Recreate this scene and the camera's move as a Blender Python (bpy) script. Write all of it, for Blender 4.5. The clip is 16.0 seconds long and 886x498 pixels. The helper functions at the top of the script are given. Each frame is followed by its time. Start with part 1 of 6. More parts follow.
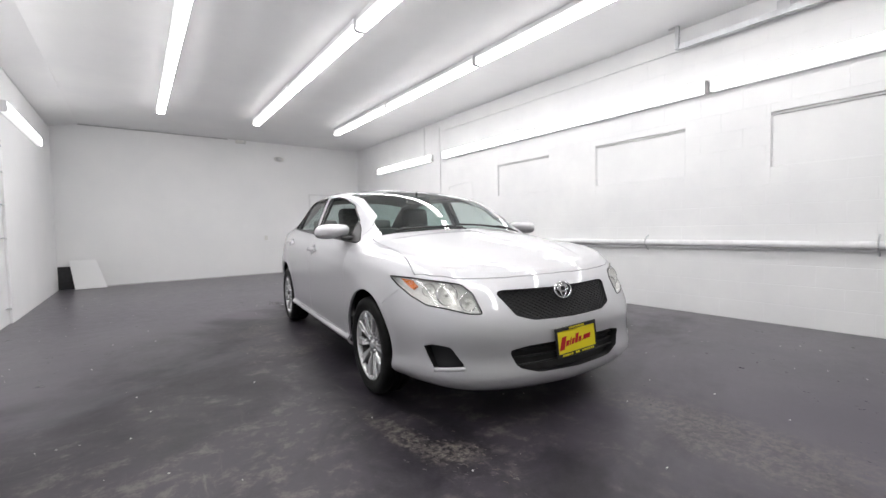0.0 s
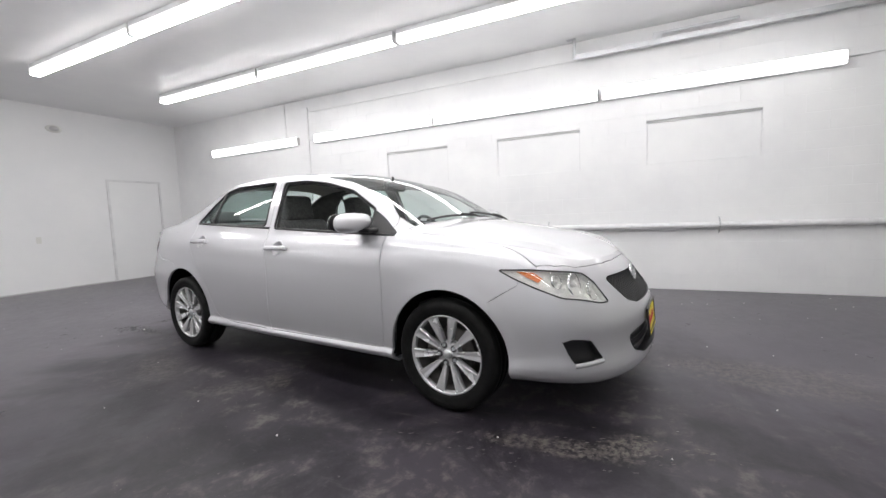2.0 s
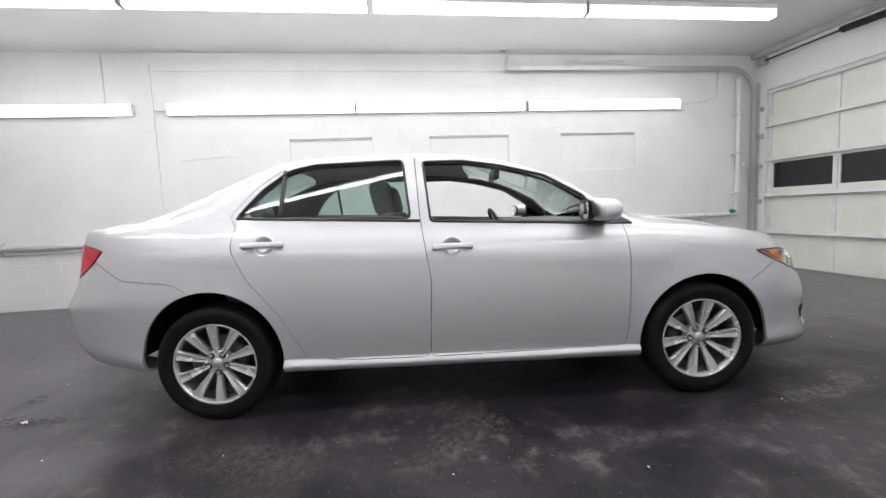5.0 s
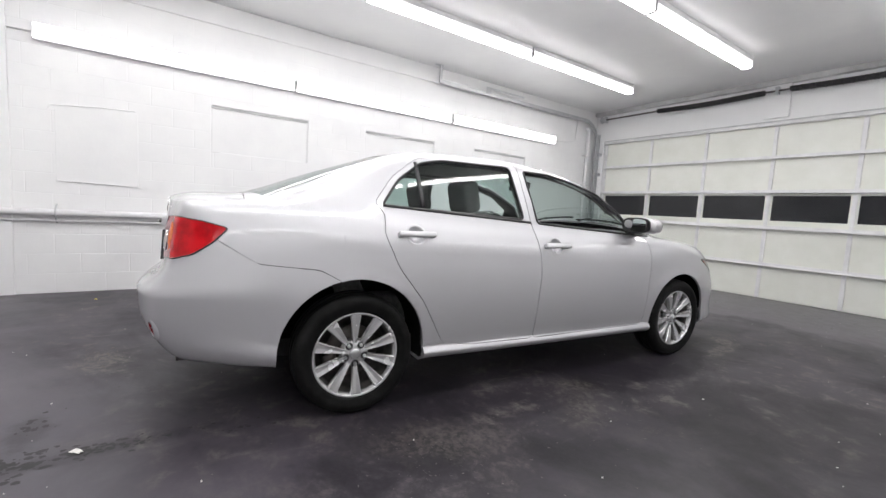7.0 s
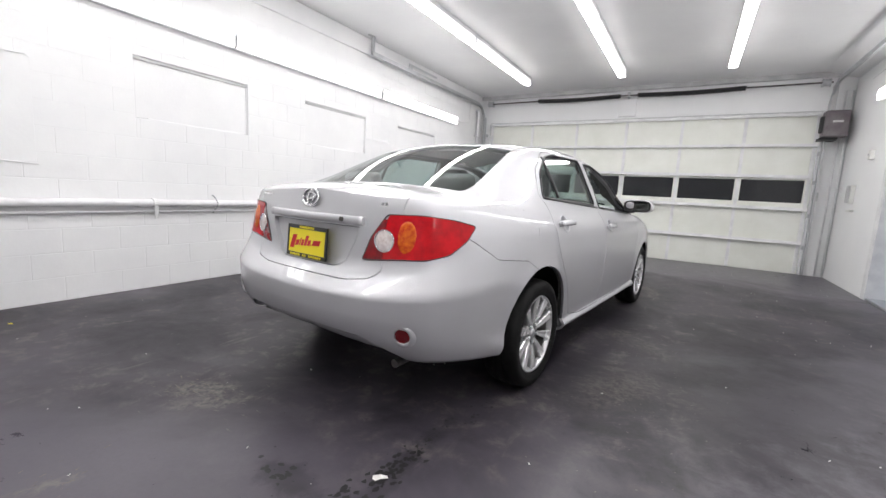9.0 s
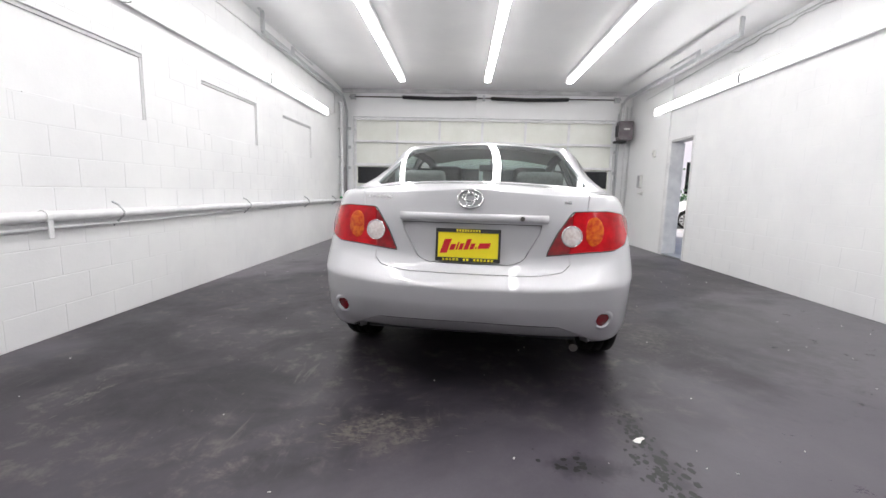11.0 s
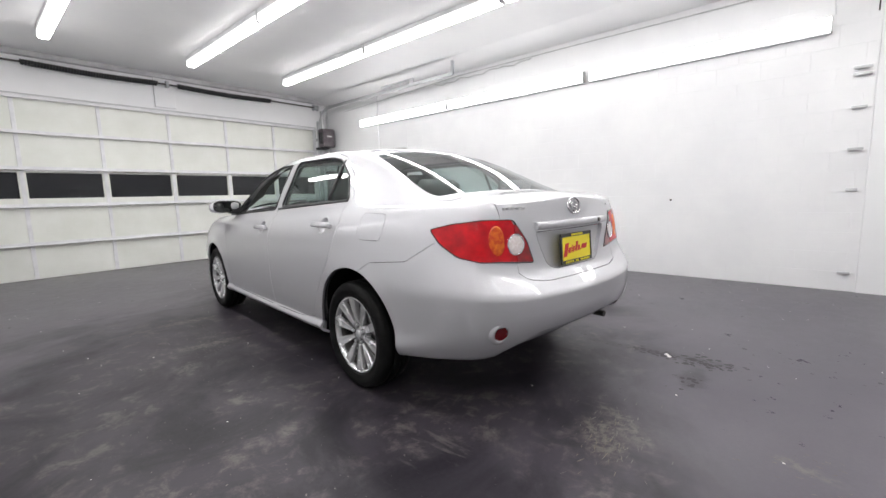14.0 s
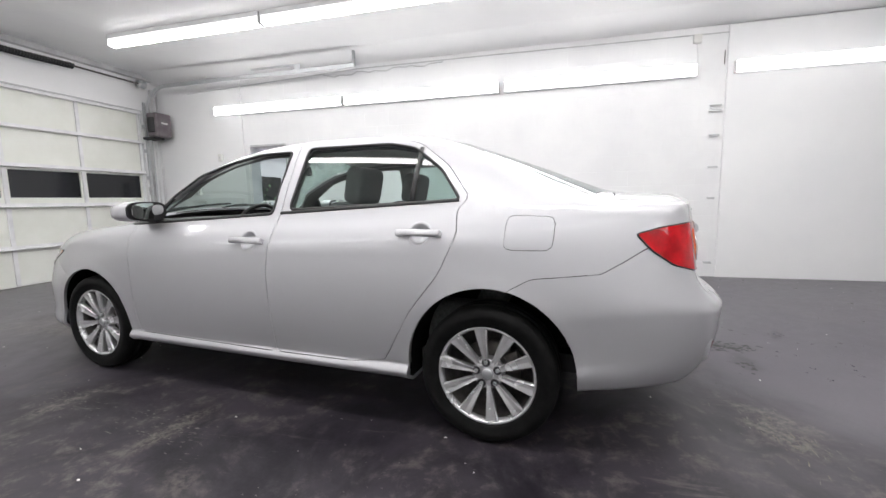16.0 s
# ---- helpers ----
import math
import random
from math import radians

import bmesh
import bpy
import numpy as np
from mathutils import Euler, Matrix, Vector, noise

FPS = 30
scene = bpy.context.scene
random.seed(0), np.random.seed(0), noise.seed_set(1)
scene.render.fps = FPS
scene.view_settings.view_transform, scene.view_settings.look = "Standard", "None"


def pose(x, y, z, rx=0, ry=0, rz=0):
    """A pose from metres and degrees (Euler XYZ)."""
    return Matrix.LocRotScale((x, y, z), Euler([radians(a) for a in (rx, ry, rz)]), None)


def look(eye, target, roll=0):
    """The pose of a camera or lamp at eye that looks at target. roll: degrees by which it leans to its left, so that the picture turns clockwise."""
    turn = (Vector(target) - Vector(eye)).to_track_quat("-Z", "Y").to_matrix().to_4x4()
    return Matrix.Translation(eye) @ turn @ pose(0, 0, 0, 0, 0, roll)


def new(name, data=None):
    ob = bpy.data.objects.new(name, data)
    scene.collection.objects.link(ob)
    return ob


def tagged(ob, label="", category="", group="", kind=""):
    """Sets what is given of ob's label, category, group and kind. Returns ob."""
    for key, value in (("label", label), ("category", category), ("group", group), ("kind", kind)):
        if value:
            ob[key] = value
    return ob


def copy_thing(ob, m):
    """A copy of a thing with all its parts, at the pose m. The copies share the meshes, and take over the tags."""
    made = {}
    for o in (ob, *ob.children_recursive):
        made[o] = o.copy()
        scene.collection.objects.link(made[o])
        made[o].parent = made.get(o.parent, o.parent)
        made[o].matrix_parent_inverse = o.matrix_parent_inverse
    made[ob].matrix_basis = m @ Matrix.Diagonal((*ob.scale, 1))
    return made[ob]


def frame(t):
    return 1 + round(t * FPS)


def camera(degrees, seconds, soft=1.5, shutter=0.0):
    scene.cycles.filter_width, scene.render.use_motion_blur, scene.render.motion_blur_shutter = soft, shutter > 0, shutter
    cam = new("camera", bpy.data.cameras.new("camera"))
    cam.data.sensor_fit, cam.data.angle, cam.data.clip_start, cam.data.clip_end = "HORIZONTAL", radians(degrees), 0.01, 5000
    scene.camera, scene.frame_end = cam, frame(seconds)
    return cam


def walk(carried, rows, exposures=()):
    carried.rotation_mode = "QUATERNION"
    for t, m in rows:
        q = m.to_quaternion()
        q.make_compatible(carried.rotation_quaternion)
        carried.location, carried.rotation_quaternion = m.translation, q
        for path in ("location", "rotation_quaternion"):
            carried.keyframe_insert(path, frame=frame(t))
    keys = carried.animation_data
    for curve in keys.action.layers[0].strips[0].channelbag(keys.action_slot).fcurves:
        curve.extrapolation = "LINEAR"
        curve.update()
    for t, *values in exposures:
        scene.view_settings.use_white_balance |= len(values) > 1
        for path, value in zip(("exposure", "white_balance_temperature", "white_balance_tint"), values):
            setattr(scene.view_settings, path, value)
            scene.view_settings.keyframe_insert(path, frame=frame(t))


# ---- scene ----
cam = camera(93.8, 16.0)

PATH = [
    (0, (-2.125, -3.505, 1.010), (-0.933, -1.901, 0.913), -1.23),
    (0.5, (-2.404, -3.200, 1.012), (-1.001, -1.778, 0.903), -1.04),
    (1, (-2.582, -2.840, 1.007), (-1.063, -1.548, 0.849), -2.51),
    (1.5, (-2.708, -2.480, 1.016), (-1.071, -1.337, 0.901), -3.05),
    (2, (-2.881, -2.120, 1.028), (-1.091, -1.243, 0.867), -2.34),
    (2.5, (-2.899, -1.699, 1.021), (-1.043, -0.977, 0.839), -2.63),
    (3, (-2.959, -1.294, 1.012), (-1.022, -0.818, 0.877), -2.90),
    (3.5, (-2.996, -0.876, 1.016), (-1.027, -0.578, 0.839), -3.03),
    (4, (-2.959, -0.444, 1.022), (-0.980, -0.232, 0.833), -2.72),
    (4.5, (-2.991, -0.005, 1.027), (-1.005, -0.097, 0.818), -2.87),
    (5, (-2.942, 0.442, 1.033), (-0.968, 0.183, 0.852), -2.56),
    (5.2, (-2.919, 0.611, 1.039), (-0.954, 0.271, 0.879), -1.59),
    (7.3, (-2.426, 2.382, 1.027), (-0.850, 1.169, 0.815), 3.50),
    (7.5, (-2.297, 2.530, 1.031), (-0.769, 1.260, 0.801), 3.60),
    (8, (-2.039, 2.910, 1.031), (-0.715, 1.426, 0.816), 3.77),
    (8.2, (-1.927, 3.071, 1.047), (-0.674, 1.529, 0.823), 3.72),
    (10.3, (-0.320, 3.935, 1.017), (0.149, 2.007, 0.767), 1.27),
    (10.5, (-0.157, 4.000, 1.010), (0.195, 2.045, 0.780), 0.98),
    (11, (0.251, 4.080, 1.015), (0.335, 2.101, 0.742), 1.41),
    (11.5, (0.666, 4.014, 1.025), (0.476, 2.041, 0.758), 0.63),
    (12, (1.082, 4.018, 1.031), (0.516, 2.118, 0.767), -0.13),
    (12.5, (1.472, 3.844, 1.022), (0.697, 2.021, 0.745), -1.21),
    (13, (1.827, 3.642, 1.027), (0.766, 1.961, 0.807), -1.56),
    (13.5, (2.138, 3.395, 1.040), (0.809, 1.923, 0.776), -2.21),
    (14, (2.319, 3.027, 1.056), (0.824, 1.723, 0.799), -1.53),
    (14.5, (2.546, 2.678, 1.047), (0.869, 1.620, 0.791), -2.05),
    (15, (2.602, 2.257, 1.039), (0.852, 1.324, 0.782), -2.69),
    (15.5, (2.634, 1.848, 1.037), (0.777, 1.144, 0.800), -1.42),
    (16, (2.634, 1.455, 1.043), (0.716, 0.940, 0.807), -0.99),
]
walk(cam, [(t, look(eye, target, roll)) for t, eye, target, roll in PATH],
     ((0, -0.06), (1.5, -0.04), (2.5, -0.12), (3.5, -0.24), (4.5, -0.16), (7.5, -0.08), (10.5, 0.04), (16, 0.02)))

# ---- world and light ----
world = bpy.data.worlds.new("world")
world.use_nodes = True
scene.world = world
sky = world.node_tree.nodes.new("ShaderNodeTexSky")
sky.sky_type, sky.sun_disc = "NISHITA", False
sky.dust_density, sky.ozone_density = 5.0, 0.6
sky.sun_elevation, sky.sun_rotation = radians(49.6), radians(49.8)
world.node_tree.links.new(sky.outputs[0], world.node_tree.nodes["Background"].inputs[0])
world.node_tree.nodes["Background"].inputs[1].default_value = 0.15
TUBE, EAST_TUBE, WEST_TUBE = 26.0, 7.4, 11.0        # glow of the fluorescent lenses, on the ceiling and on the two walls
sun = new("sun", bpy.data.lights.new("sun", "SUN"))
sun.data.energy, sun.data.angle, sun.data.color = 4.0, radians(0.6), (1.0, 0.96, 0.9)
sun.matrix_basis = look((26, 22, 40), (0, 0, 0))

# ---- the room's measures, in metres ----
XL, XR, YF, YB, ZC = -3.35, 2.93, -5.30, 7.19, 3.19


# ---- materials ----
def material(name, colour, rough=0.5, metal=0.0, **more):
    m = bpy.data.materials.new(name)
    m.use_nodes = True
    b = m.node_tree.nodes["Principled BSDF"]
    b.inputs["Base Color"].default_value = (*colour, 1)
    b.inputs["Roughness"].default_value = rough
    b.inputs["Metallic"].default_value = metal
    for key, value in more.items():
        b.inputs[key.replace("_", " ").title().replace("Ior", "IOR")].default_value = value
    return m


def node(m, kind, **values):
    n = m.node_tree.nodes.new(kind)
    for key, value in values.items():
        if key in n.inputs:
            n.inputs[key].default_value = value
    return n


def link(m, a, out, b, into):
    m.node_tree.links.new(a.outputs[out], b.inputs[into])


def mottled(m, a, b, scale, rough=None, bump=0.0, bump_scale=60.0, detail=6.0, space="Object"):
    """Base colour that wanders between a and b at one scale, roughness with it, and a fine relief."""
    s = m.node_tree.nodes["Principled BSDF"]
    tc = node(m, "ShaderNodeNewGeometry" if space == "Position" else "ShaderNodeTexCoord")
    n = node(m, "ShaderNodeTexNoise", Scale=scale, Detail=detail, Roughness=0.6)
    link(m, tc, space, n, "Vector")
    r = node(m, "ShaderNodeValToRGB")
    r.color_ramp.elements[0].position, r.color_ramp.elements[1].position = 0.35, 0.65
    r.color_ramp.elements[0].color, r.color_ramp.elements[1].color = (*a, 1), (*b, 1)
    link(m, n, "Fac", r, "Fac")
    link(m, r, "Color", s, "Base Color")
    if rough:
        q = node(m, "ShaderNodeMapRange")
        q.inputs[3].default_value, q.inputs[4].default_value = rough
        link(m, n, "Fac", q, 0)
        link(m, q, 0, s, "Roughness")
    if bump:
        f = node(m, "ShaderNodeTexNoise", Scale=bump_scale, Detail=4.0)
        link(m, tc, space, f, "Vector")
        p = node(m, "ShaderNodeBump", Strength=bump, Distance=0.002)
        link(m, f, "Fac", p, "Height")
        link(m, p, "Normal", s, "Normal")
    return m


WALL = mottled(material("white_masonry_paint", (0.8, 0.8, 0.8), 0.5), (0.77, 0.77, 0.78), (0.84, 0.84, 0.84), 1.1, (0.42, 0.6), 0.35, 45, 6.0, "Position")
BOARD = mottled(material("white_wallboard", (0.8, 0.8, 0.8), 0.5), (0.81, 0.815, 0.82), (0.86, 0.86, 0.86), 0.8, (0.5, 0.65), 0.2, 30)
CEIL = mottled(material("ceiling_paint", (0.7, 0.7, 0.7), 0.45), (0.76, 0.76, 0.77), (0.82, 0.82, 0.82), 0.9, (0.3, 0.5), 0.25, 25)
TRIM = mottled(material("white_trim_paint", (0.75, 0.75, 0.75), 0.4), (0.66, 0.66, 0.67), (0.8, 0.8, 0.8), 5.0, (0.3, 0.5))
GREYPAINT = mottled(material("grey_soiled_paint", (0.5, 0.5, 0.5), 0.5), (0.42, 0.42, 0.43), (0.6, 0.6, 0.6), 4.0, (0.35, 0.6))
DOORWHITE = mottled(material("door_panel_enamel", (0.75, 0.76, 0.7), 0.35), (0.72, 0.73, 0.67), (0.79, 0.8, 0.75), 2.0, (0.3, 0.45))
GALV = mottled(material("galvanised_steel", (0.55, 0.56, 0.57), 0.4, 0.9), (0.52, 0.53, 0.545), (0.60, 0.61, 0.62), 9.0, (0.35, 0.5))
STEELPIPE = mottled(material("painted_pipe", (0.7, 0.7, 0.71), 0.4, 0.0), (0.70, 0.70, 0.715), (0.80, 0.80, 0.81), 9.0, (0.25, 0.5))
BLACK = mottled(material("black_rubber", (0.015, 0.015, 0.016), 0.6), (0.010, 0.010, 0.011), (0.022, 0.022, 0.024), 20.0, (0.45, 0.7))
DARKPANE = material("dark_glazing", (0.012, 0.013, 0.016), 0.12)
OPENERGREY = mottled(material("opener_housing", (0.14, 0.12, 0.13), 0.45), (0.11, 0.09, 0.10), (0.17, 0.15, 0.16), 8.0)
GREEN = material("green_rag_cloth", (0.02, 0.32, 0.12), 0.8)
PLASTIC = material("ivory_plastic", (0.72, 0.72, 0.69), 0.35)



def glowing(name, strength):
    m = material(name, (0.9, 0.9, 0.9), 0.3)
    b = m.node_tree.nodes["Principled BSDF"]
    b.inputs["Emission Color"].default_value = (1.0, 0.985, 0.985, 1)
    b.inputs["Emission Strength"].default_value = strength
    return m


LENS_SIDE, WALL_LENS_SIDE = glowing("lens_side", 1.5), glowing("wall_lens_side", 0.8)
LENS, EAST_LENS, WEST_LENS = glowing("ceiling_fluorescent_lens", TUBE), glowing("east_fluorescent_lens", EAST_TUBE), glowing("west_fluorescent_lens", WEST_TUBE)


def calc(m, kind, a, b=None, c=None):
    """One arithmetic node; a, b and c are numbers or (node, output) pairs."""
    n = node(m, "ShaderNodeMath")
    n.operation = kind
    for k, v in enumerate((a, b, c)):
        if isinstance(v, tuple):
            m.node_tree.links.new(v[0].outputs[v[1]], n.inputs[k])
        elif v is not None:
            n.inputs[k].default_value = v
    return n, 0


def ranged(m, v, lo, hi, a=0.0, b=1.0):
    n = node(m, "ShaderNodeMapRange")
    n.interpolation_type = "SMOOTHSTEP"
    m.node_tree.links.new(v[0].outputs[v[1]], n.inputs[0])
    for k, q in enumerate((lo, hi, a, b)):
        n.inputs[k + 1].default_value = q
    return n, 0


def blend(m, f, a, b):
    n = node(m, "ShaderNodeMix")
    n.data_type = "RGBA"
    m.node_tree.links.new(f[0].outputs[f[1]], n.inputs[0])
    for k, v in ((6, a), (7, b)):
        if isinstance(v[0], (int, float)):
            n.inputs[k].default_value = (*v, 1)
        else:
            m.node_tree.links.new(v[0].outputs[v[1]], n.inputs[k])
    return n, 2


# where the coating is scraped pale or coloured dark: x, y, turn, half length, half width, strength
PALE_WEAR = [(1.12, -1.06, -7, 0.27, 0.07, 0.75), (1.22, -0.26, -9, 0.29, 0.07, 0.75), (1.50, 0.10, 48, 0.14, 0.08, 0.45),
             (0.63, 2.43, 40, 0.20, 0.09, 0.7), (0.48, 2.48, 46, 0.20, 0.08, 0.6), (2.02, 2.25, 75, 0.15, 0.025, 0.6), (2.20, 2.26, 80, 0.10, 0.02, 0.4),
             (-1.12, -1.78, 93, 0.36, 0.08, 0.7), (-1.01, -2.05, 120, 0.15, 0.10, 0.8), (0.15, -2.70, 95, 0.75, 0.20, 0.5), (-0.05, -2.90, 92, 0.45, 0.16, 0.45),
             (-1.02, 0.03, 50, 0.18, 0.10, 0.5), (-1.25, 0.25, 130, 0.28, 0.12, 0.3), (-1.14, 1.10, 67, 0.42, 0.18, 0.35), (0.37, 3.10, 72, 0.12, 0.04, 0.6)]
# three dark streaks, the car's shade painted beneath it, two patches darkening the west side
DARK_WEAR_AND_SHADE = [(-0.90, -1.65, 94, 0.60, 0.09, 0.7), (-0.55, 2.35, 92, 0.55, 0.05, 0.5), (-0.25, 2.62, 0, 0.16, 0.08, 0.7), (-0.1, -0.1, 84, 1.9, 0.75, 0.5), (-1.7, 0.5, 88, 1.4, 0.85, 0.95), (-2.1, -0.4, 90, 1.0, 0.6, 0.7)]


def floor_material():
    """An even grey coating along the walls, darker, blotched and scraped within a ragged oval round the car."""
    m = material("worn_dark_floor_coating", (0.05, 0.048, 0.055), 0.35, specular_ior_level=0.27)
    s = m.node_tree.nodes["Principled BSDF"]
    tc = node(m, "ShaderNodeTexCoord")

    def grain(scale, detail=8.0, rough=0.62, distort=0.0, stretch=None, turn=0.0):
        n = node(m, "ShaderNodeTexNoise", Scale=scale, Detail=detail, Roughness=rough, Distortion=distort)
        if stretch:
            g = node(m, "ShaderNodeMapping")
            g.inputs["Scale"].default_value, g.inputs["Rotation"].default_value = stretch, (0, 0, radians(turn))
            link(m, tc, "Object", g, "Vector")
            link(m, g, "Vector", n, "Vector")
        else:
            link(m, tc, "Object", n, "Vector")
        return n, 0
    xyz = node(m, "ShaderNodeSeparateXYZ")
    link(m, tc, "Object", xyz, "Vector")
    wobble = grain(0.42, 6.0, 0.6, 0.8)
    # a ragged oval round the car, within which the colour is darkened
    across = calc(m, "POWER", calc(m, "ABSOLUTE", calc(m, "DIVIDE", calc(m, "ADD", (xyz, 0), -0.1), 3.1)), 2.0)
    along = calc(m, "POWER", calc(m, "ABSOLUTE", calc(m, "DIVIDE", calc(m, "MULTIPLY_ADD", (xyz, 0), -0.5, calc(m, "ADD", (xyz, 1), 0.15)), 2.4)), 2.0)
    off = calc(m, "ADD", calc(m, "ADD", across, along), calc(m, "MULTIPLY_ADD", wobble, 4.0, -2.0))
    dark_oval = ranged(m, off, 0.5, 1.7, 1.0, 0.0)
    blot = grain(1.7, 10.0, 0.66, 0.5)
    mid = grain(8.0, 9.0, 0.72, 0.3)
    tiny = grain(55.0, 4.0, 0.7)
    drag = grain(1.0, 8.0, 0.72, 0.2, (16.0, 2.2, 1.0), 7)
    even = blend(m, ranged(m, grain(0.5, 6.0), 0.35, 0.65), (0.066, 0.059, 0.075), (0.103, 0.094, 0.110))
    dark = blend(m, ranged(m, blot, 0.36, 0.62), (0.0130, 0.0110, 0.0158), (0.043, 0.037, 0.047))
    base = blend(m, dark_oval, even, dark)
    patch = calc(m, "MULTIPLY", ranged(m, mid, 0.47, 0.68), ranged(m, blot, 0.44, 0.58))
    base = blend(m, calc(m, "MULTIPLY", patch, ranged(m, dark_oval, 0.0, 1.0, 0.09, 0.68)), base, (0.165, 0.150, 0.138))
    score = calc(m, "MULTIPLY", ranged(m, drag, 0.56, 0.72), ranged(m, grain(1.2, 4.0), 0.46, 0.60))
    base = blend(m, calc(m, "MULTIPLY", score, ranged(m, dark_oval, 0.0, 1.0, 0.07, 0.65)), base, (0.15, 0.14, 0.13))

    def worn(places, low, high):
        """How much of the marks at the places covers a point, its edge broken up by the grain."""
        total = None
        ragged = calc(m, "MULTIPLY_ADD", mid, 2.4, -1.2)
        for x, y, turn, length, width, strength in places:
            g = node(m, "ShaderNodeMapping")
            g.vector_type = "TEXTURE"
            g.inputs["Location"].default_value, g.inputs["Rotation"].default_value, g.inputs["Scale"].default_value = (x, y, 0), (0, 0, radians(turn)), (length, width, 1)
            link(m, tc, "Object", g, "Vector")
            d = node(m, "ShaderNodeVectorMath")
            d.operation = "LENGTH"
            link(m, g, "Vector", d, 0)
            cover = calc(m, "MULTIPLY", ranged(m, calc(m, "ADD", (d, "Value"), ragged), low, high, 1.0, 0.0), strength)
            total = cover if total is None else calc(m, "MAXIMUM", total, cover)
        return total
    base = blend(m, calc(m, "MULTIPLY", worn(DARK_WEAR_AND_SHADE, 0.5, 1.2), ranged(m, blot, 0.3, 0.6, 1.0, 0.5)), base, (0.010, 0.0088, 0.0118))
    base = blend(m, calc(m, "MULTIPLY", worn(PALE_WEAR, 0.35, 1.15), ranged(m, grain(26.0, 6.0, 0.75), 0.40, 0.62)), base, (0.19, 0.17, 0.15))
    base = blend(m, ranged(m, tiny, 0.35, 0.7, 0.0, 0.14), base, (0.05, 0.046, 0.05))
    m.node_tree.links.new(base[0].outputs[2], s.inputs["Base Color"])
    rough = calc(m, "ADD", ranged(m, mid, 0.3, 0.7, 0.27, 0.33), ranged(m, dark_oval, 0.0, 1.0, 0.0, 0.12))
    m.node_tree.links.new(rough[0].outputs[0], s.inputs["Roughness"])
    p = node(m, "ShaderNodeBump", Strength=0.03, Distance=0.003)
    m.node_tree.links.new(mid[0].outputs[0], p.inputs["Height"])
    q = node(m, "ShaderNodeBump", Strength=0.14, Distance=0.001)
    m.node_tree.links.new(tiny[0].outputs[0], q.inputs["Height"])
    link(m, p, "Normal", q, "Normal")
    link(m, q, "Normal", s, "Normal")
    return m


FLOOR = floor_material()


# ---- mesh helpers ----
def mesh_of(name, bm, mat, smooth=False):
    me = bpy.data.meshes.new(name)
    bm.normal_update()
    bm.to_mesh(me)
    bm.free()
    for mm in (mat if isinstance(mat, (list, tuple)) else [mat]):
        me.materials.append(mm)
    if smooth:
        me.polygons.foreach_set("use_smooth", [True] * len(me.polygons))
    bend = me.attributes.get("skin_normal")
    if bend:
        # the true normals of the smooth skin, so that its gloss runs on from panel to panel
        want, have = np.zeros(3 * len(me.vertices)), np.zeros(3 * len(me.vertices))
        bend.data.foreach_get("vector", want)
        me.vertices.foreach_get("normal", have)
        want, have = want.reshape(-1, 3), have.reshape(-1, 3)
        keep = np.linalg.norm(want, axis=1) > 0.5
        want = want * np.where((want * have).sum(1) < 0, -1, 1)[:, None]
        me.normals_split_custom_set_from_vertices(np.where(keep[:, None], want, have).tolist())
        me.attributes.remove(me.attributes["skin_normal"])
    return me


def part(name, bm, mat, parent=None, label="", smooth=False):
    ob = new(name, mesh_of(name, bm, mat, smooth))
    if parent:
        ob.parent = parent
    if label:
        ob["label"] = label
    return ob


def thing(name, label, category, m=None, group="", kind=""):
    ob = tagged(new(name), label, category, group, kind)
    if m is not None:
        ob.matrix_basis = m
    return ob


def add_box(bm, lo, hi, bevel=0.0, m=None):
    """An axis-parallel box between two corners, its edges rounded."""
    v = [bm.verts.new((x, y, z)) for x in (lo[0], hi[0]) for y in (lo[1], hi[1]) for z in (lo[2], hi[2])]
    f = [bm.faces.new([v[i] for i in q]) for q in ((0, 1, 3, 2), (4, 6, 7, 5), (0, 4, 5, 1), (2, 3, 7, 6), (0, 2, 6, 4), (1, 5, 7, 3))]
    made = v
    if bevel:
        edges = list({e for q in f for e in q.edges})
        made = bmesh.ops.bevel(bm, geom=edges, offset=bevel, segments=2, profile=0.5, affect="EDGES")["verts"]
        made = list({w for w in made} | {w for w in v if w.is_valid})
    if m is not None:
        bmesh.ops.transform(bm, matrix=m, verts=[w for w in made if w.is_valid])
    return bm


def box(lo, hi, bevel=0.0, m=None):
    return add_box(bmesh.new(), lo, hi, bevel, m)


def add_tube(bm, pts, r, sides=10, cap=True):
    """A round tube along a line of points."""
    pts = [Vector(p) for p in pts]
    rings, side = [], None
    for i, p in enumerate(pts):
        d = (pts[min(i + 1, len(pts) - 1)] - pts[max(i - 1, 0)]).normalized()
        if side is None:
            side = d.orthogonal().normalized()
        side = (side - d * side.dot(d)).normalized()
        up = d.cross(side)
        rings.append([bm.verts.new(p + (side * math.cos(a) + up * math.sin(a)) * r) for a in (2 * math.pi * k / sides for k in range(sides))])
    for a, b in zip(rings, rings[1:]):
        for k in range(sides):
            bm.faces.new((a[k], a[(k + 1) % sides], b[(k + 1) % sides], b[k]))
    if cap:
        bm.faces.new(rings[0][::-1])
        bm.faces.new(rings[-1])
    return bm


def tube(pts, r, sides=10):
    return add_tube(bmesh.new(), pts, r, sides)


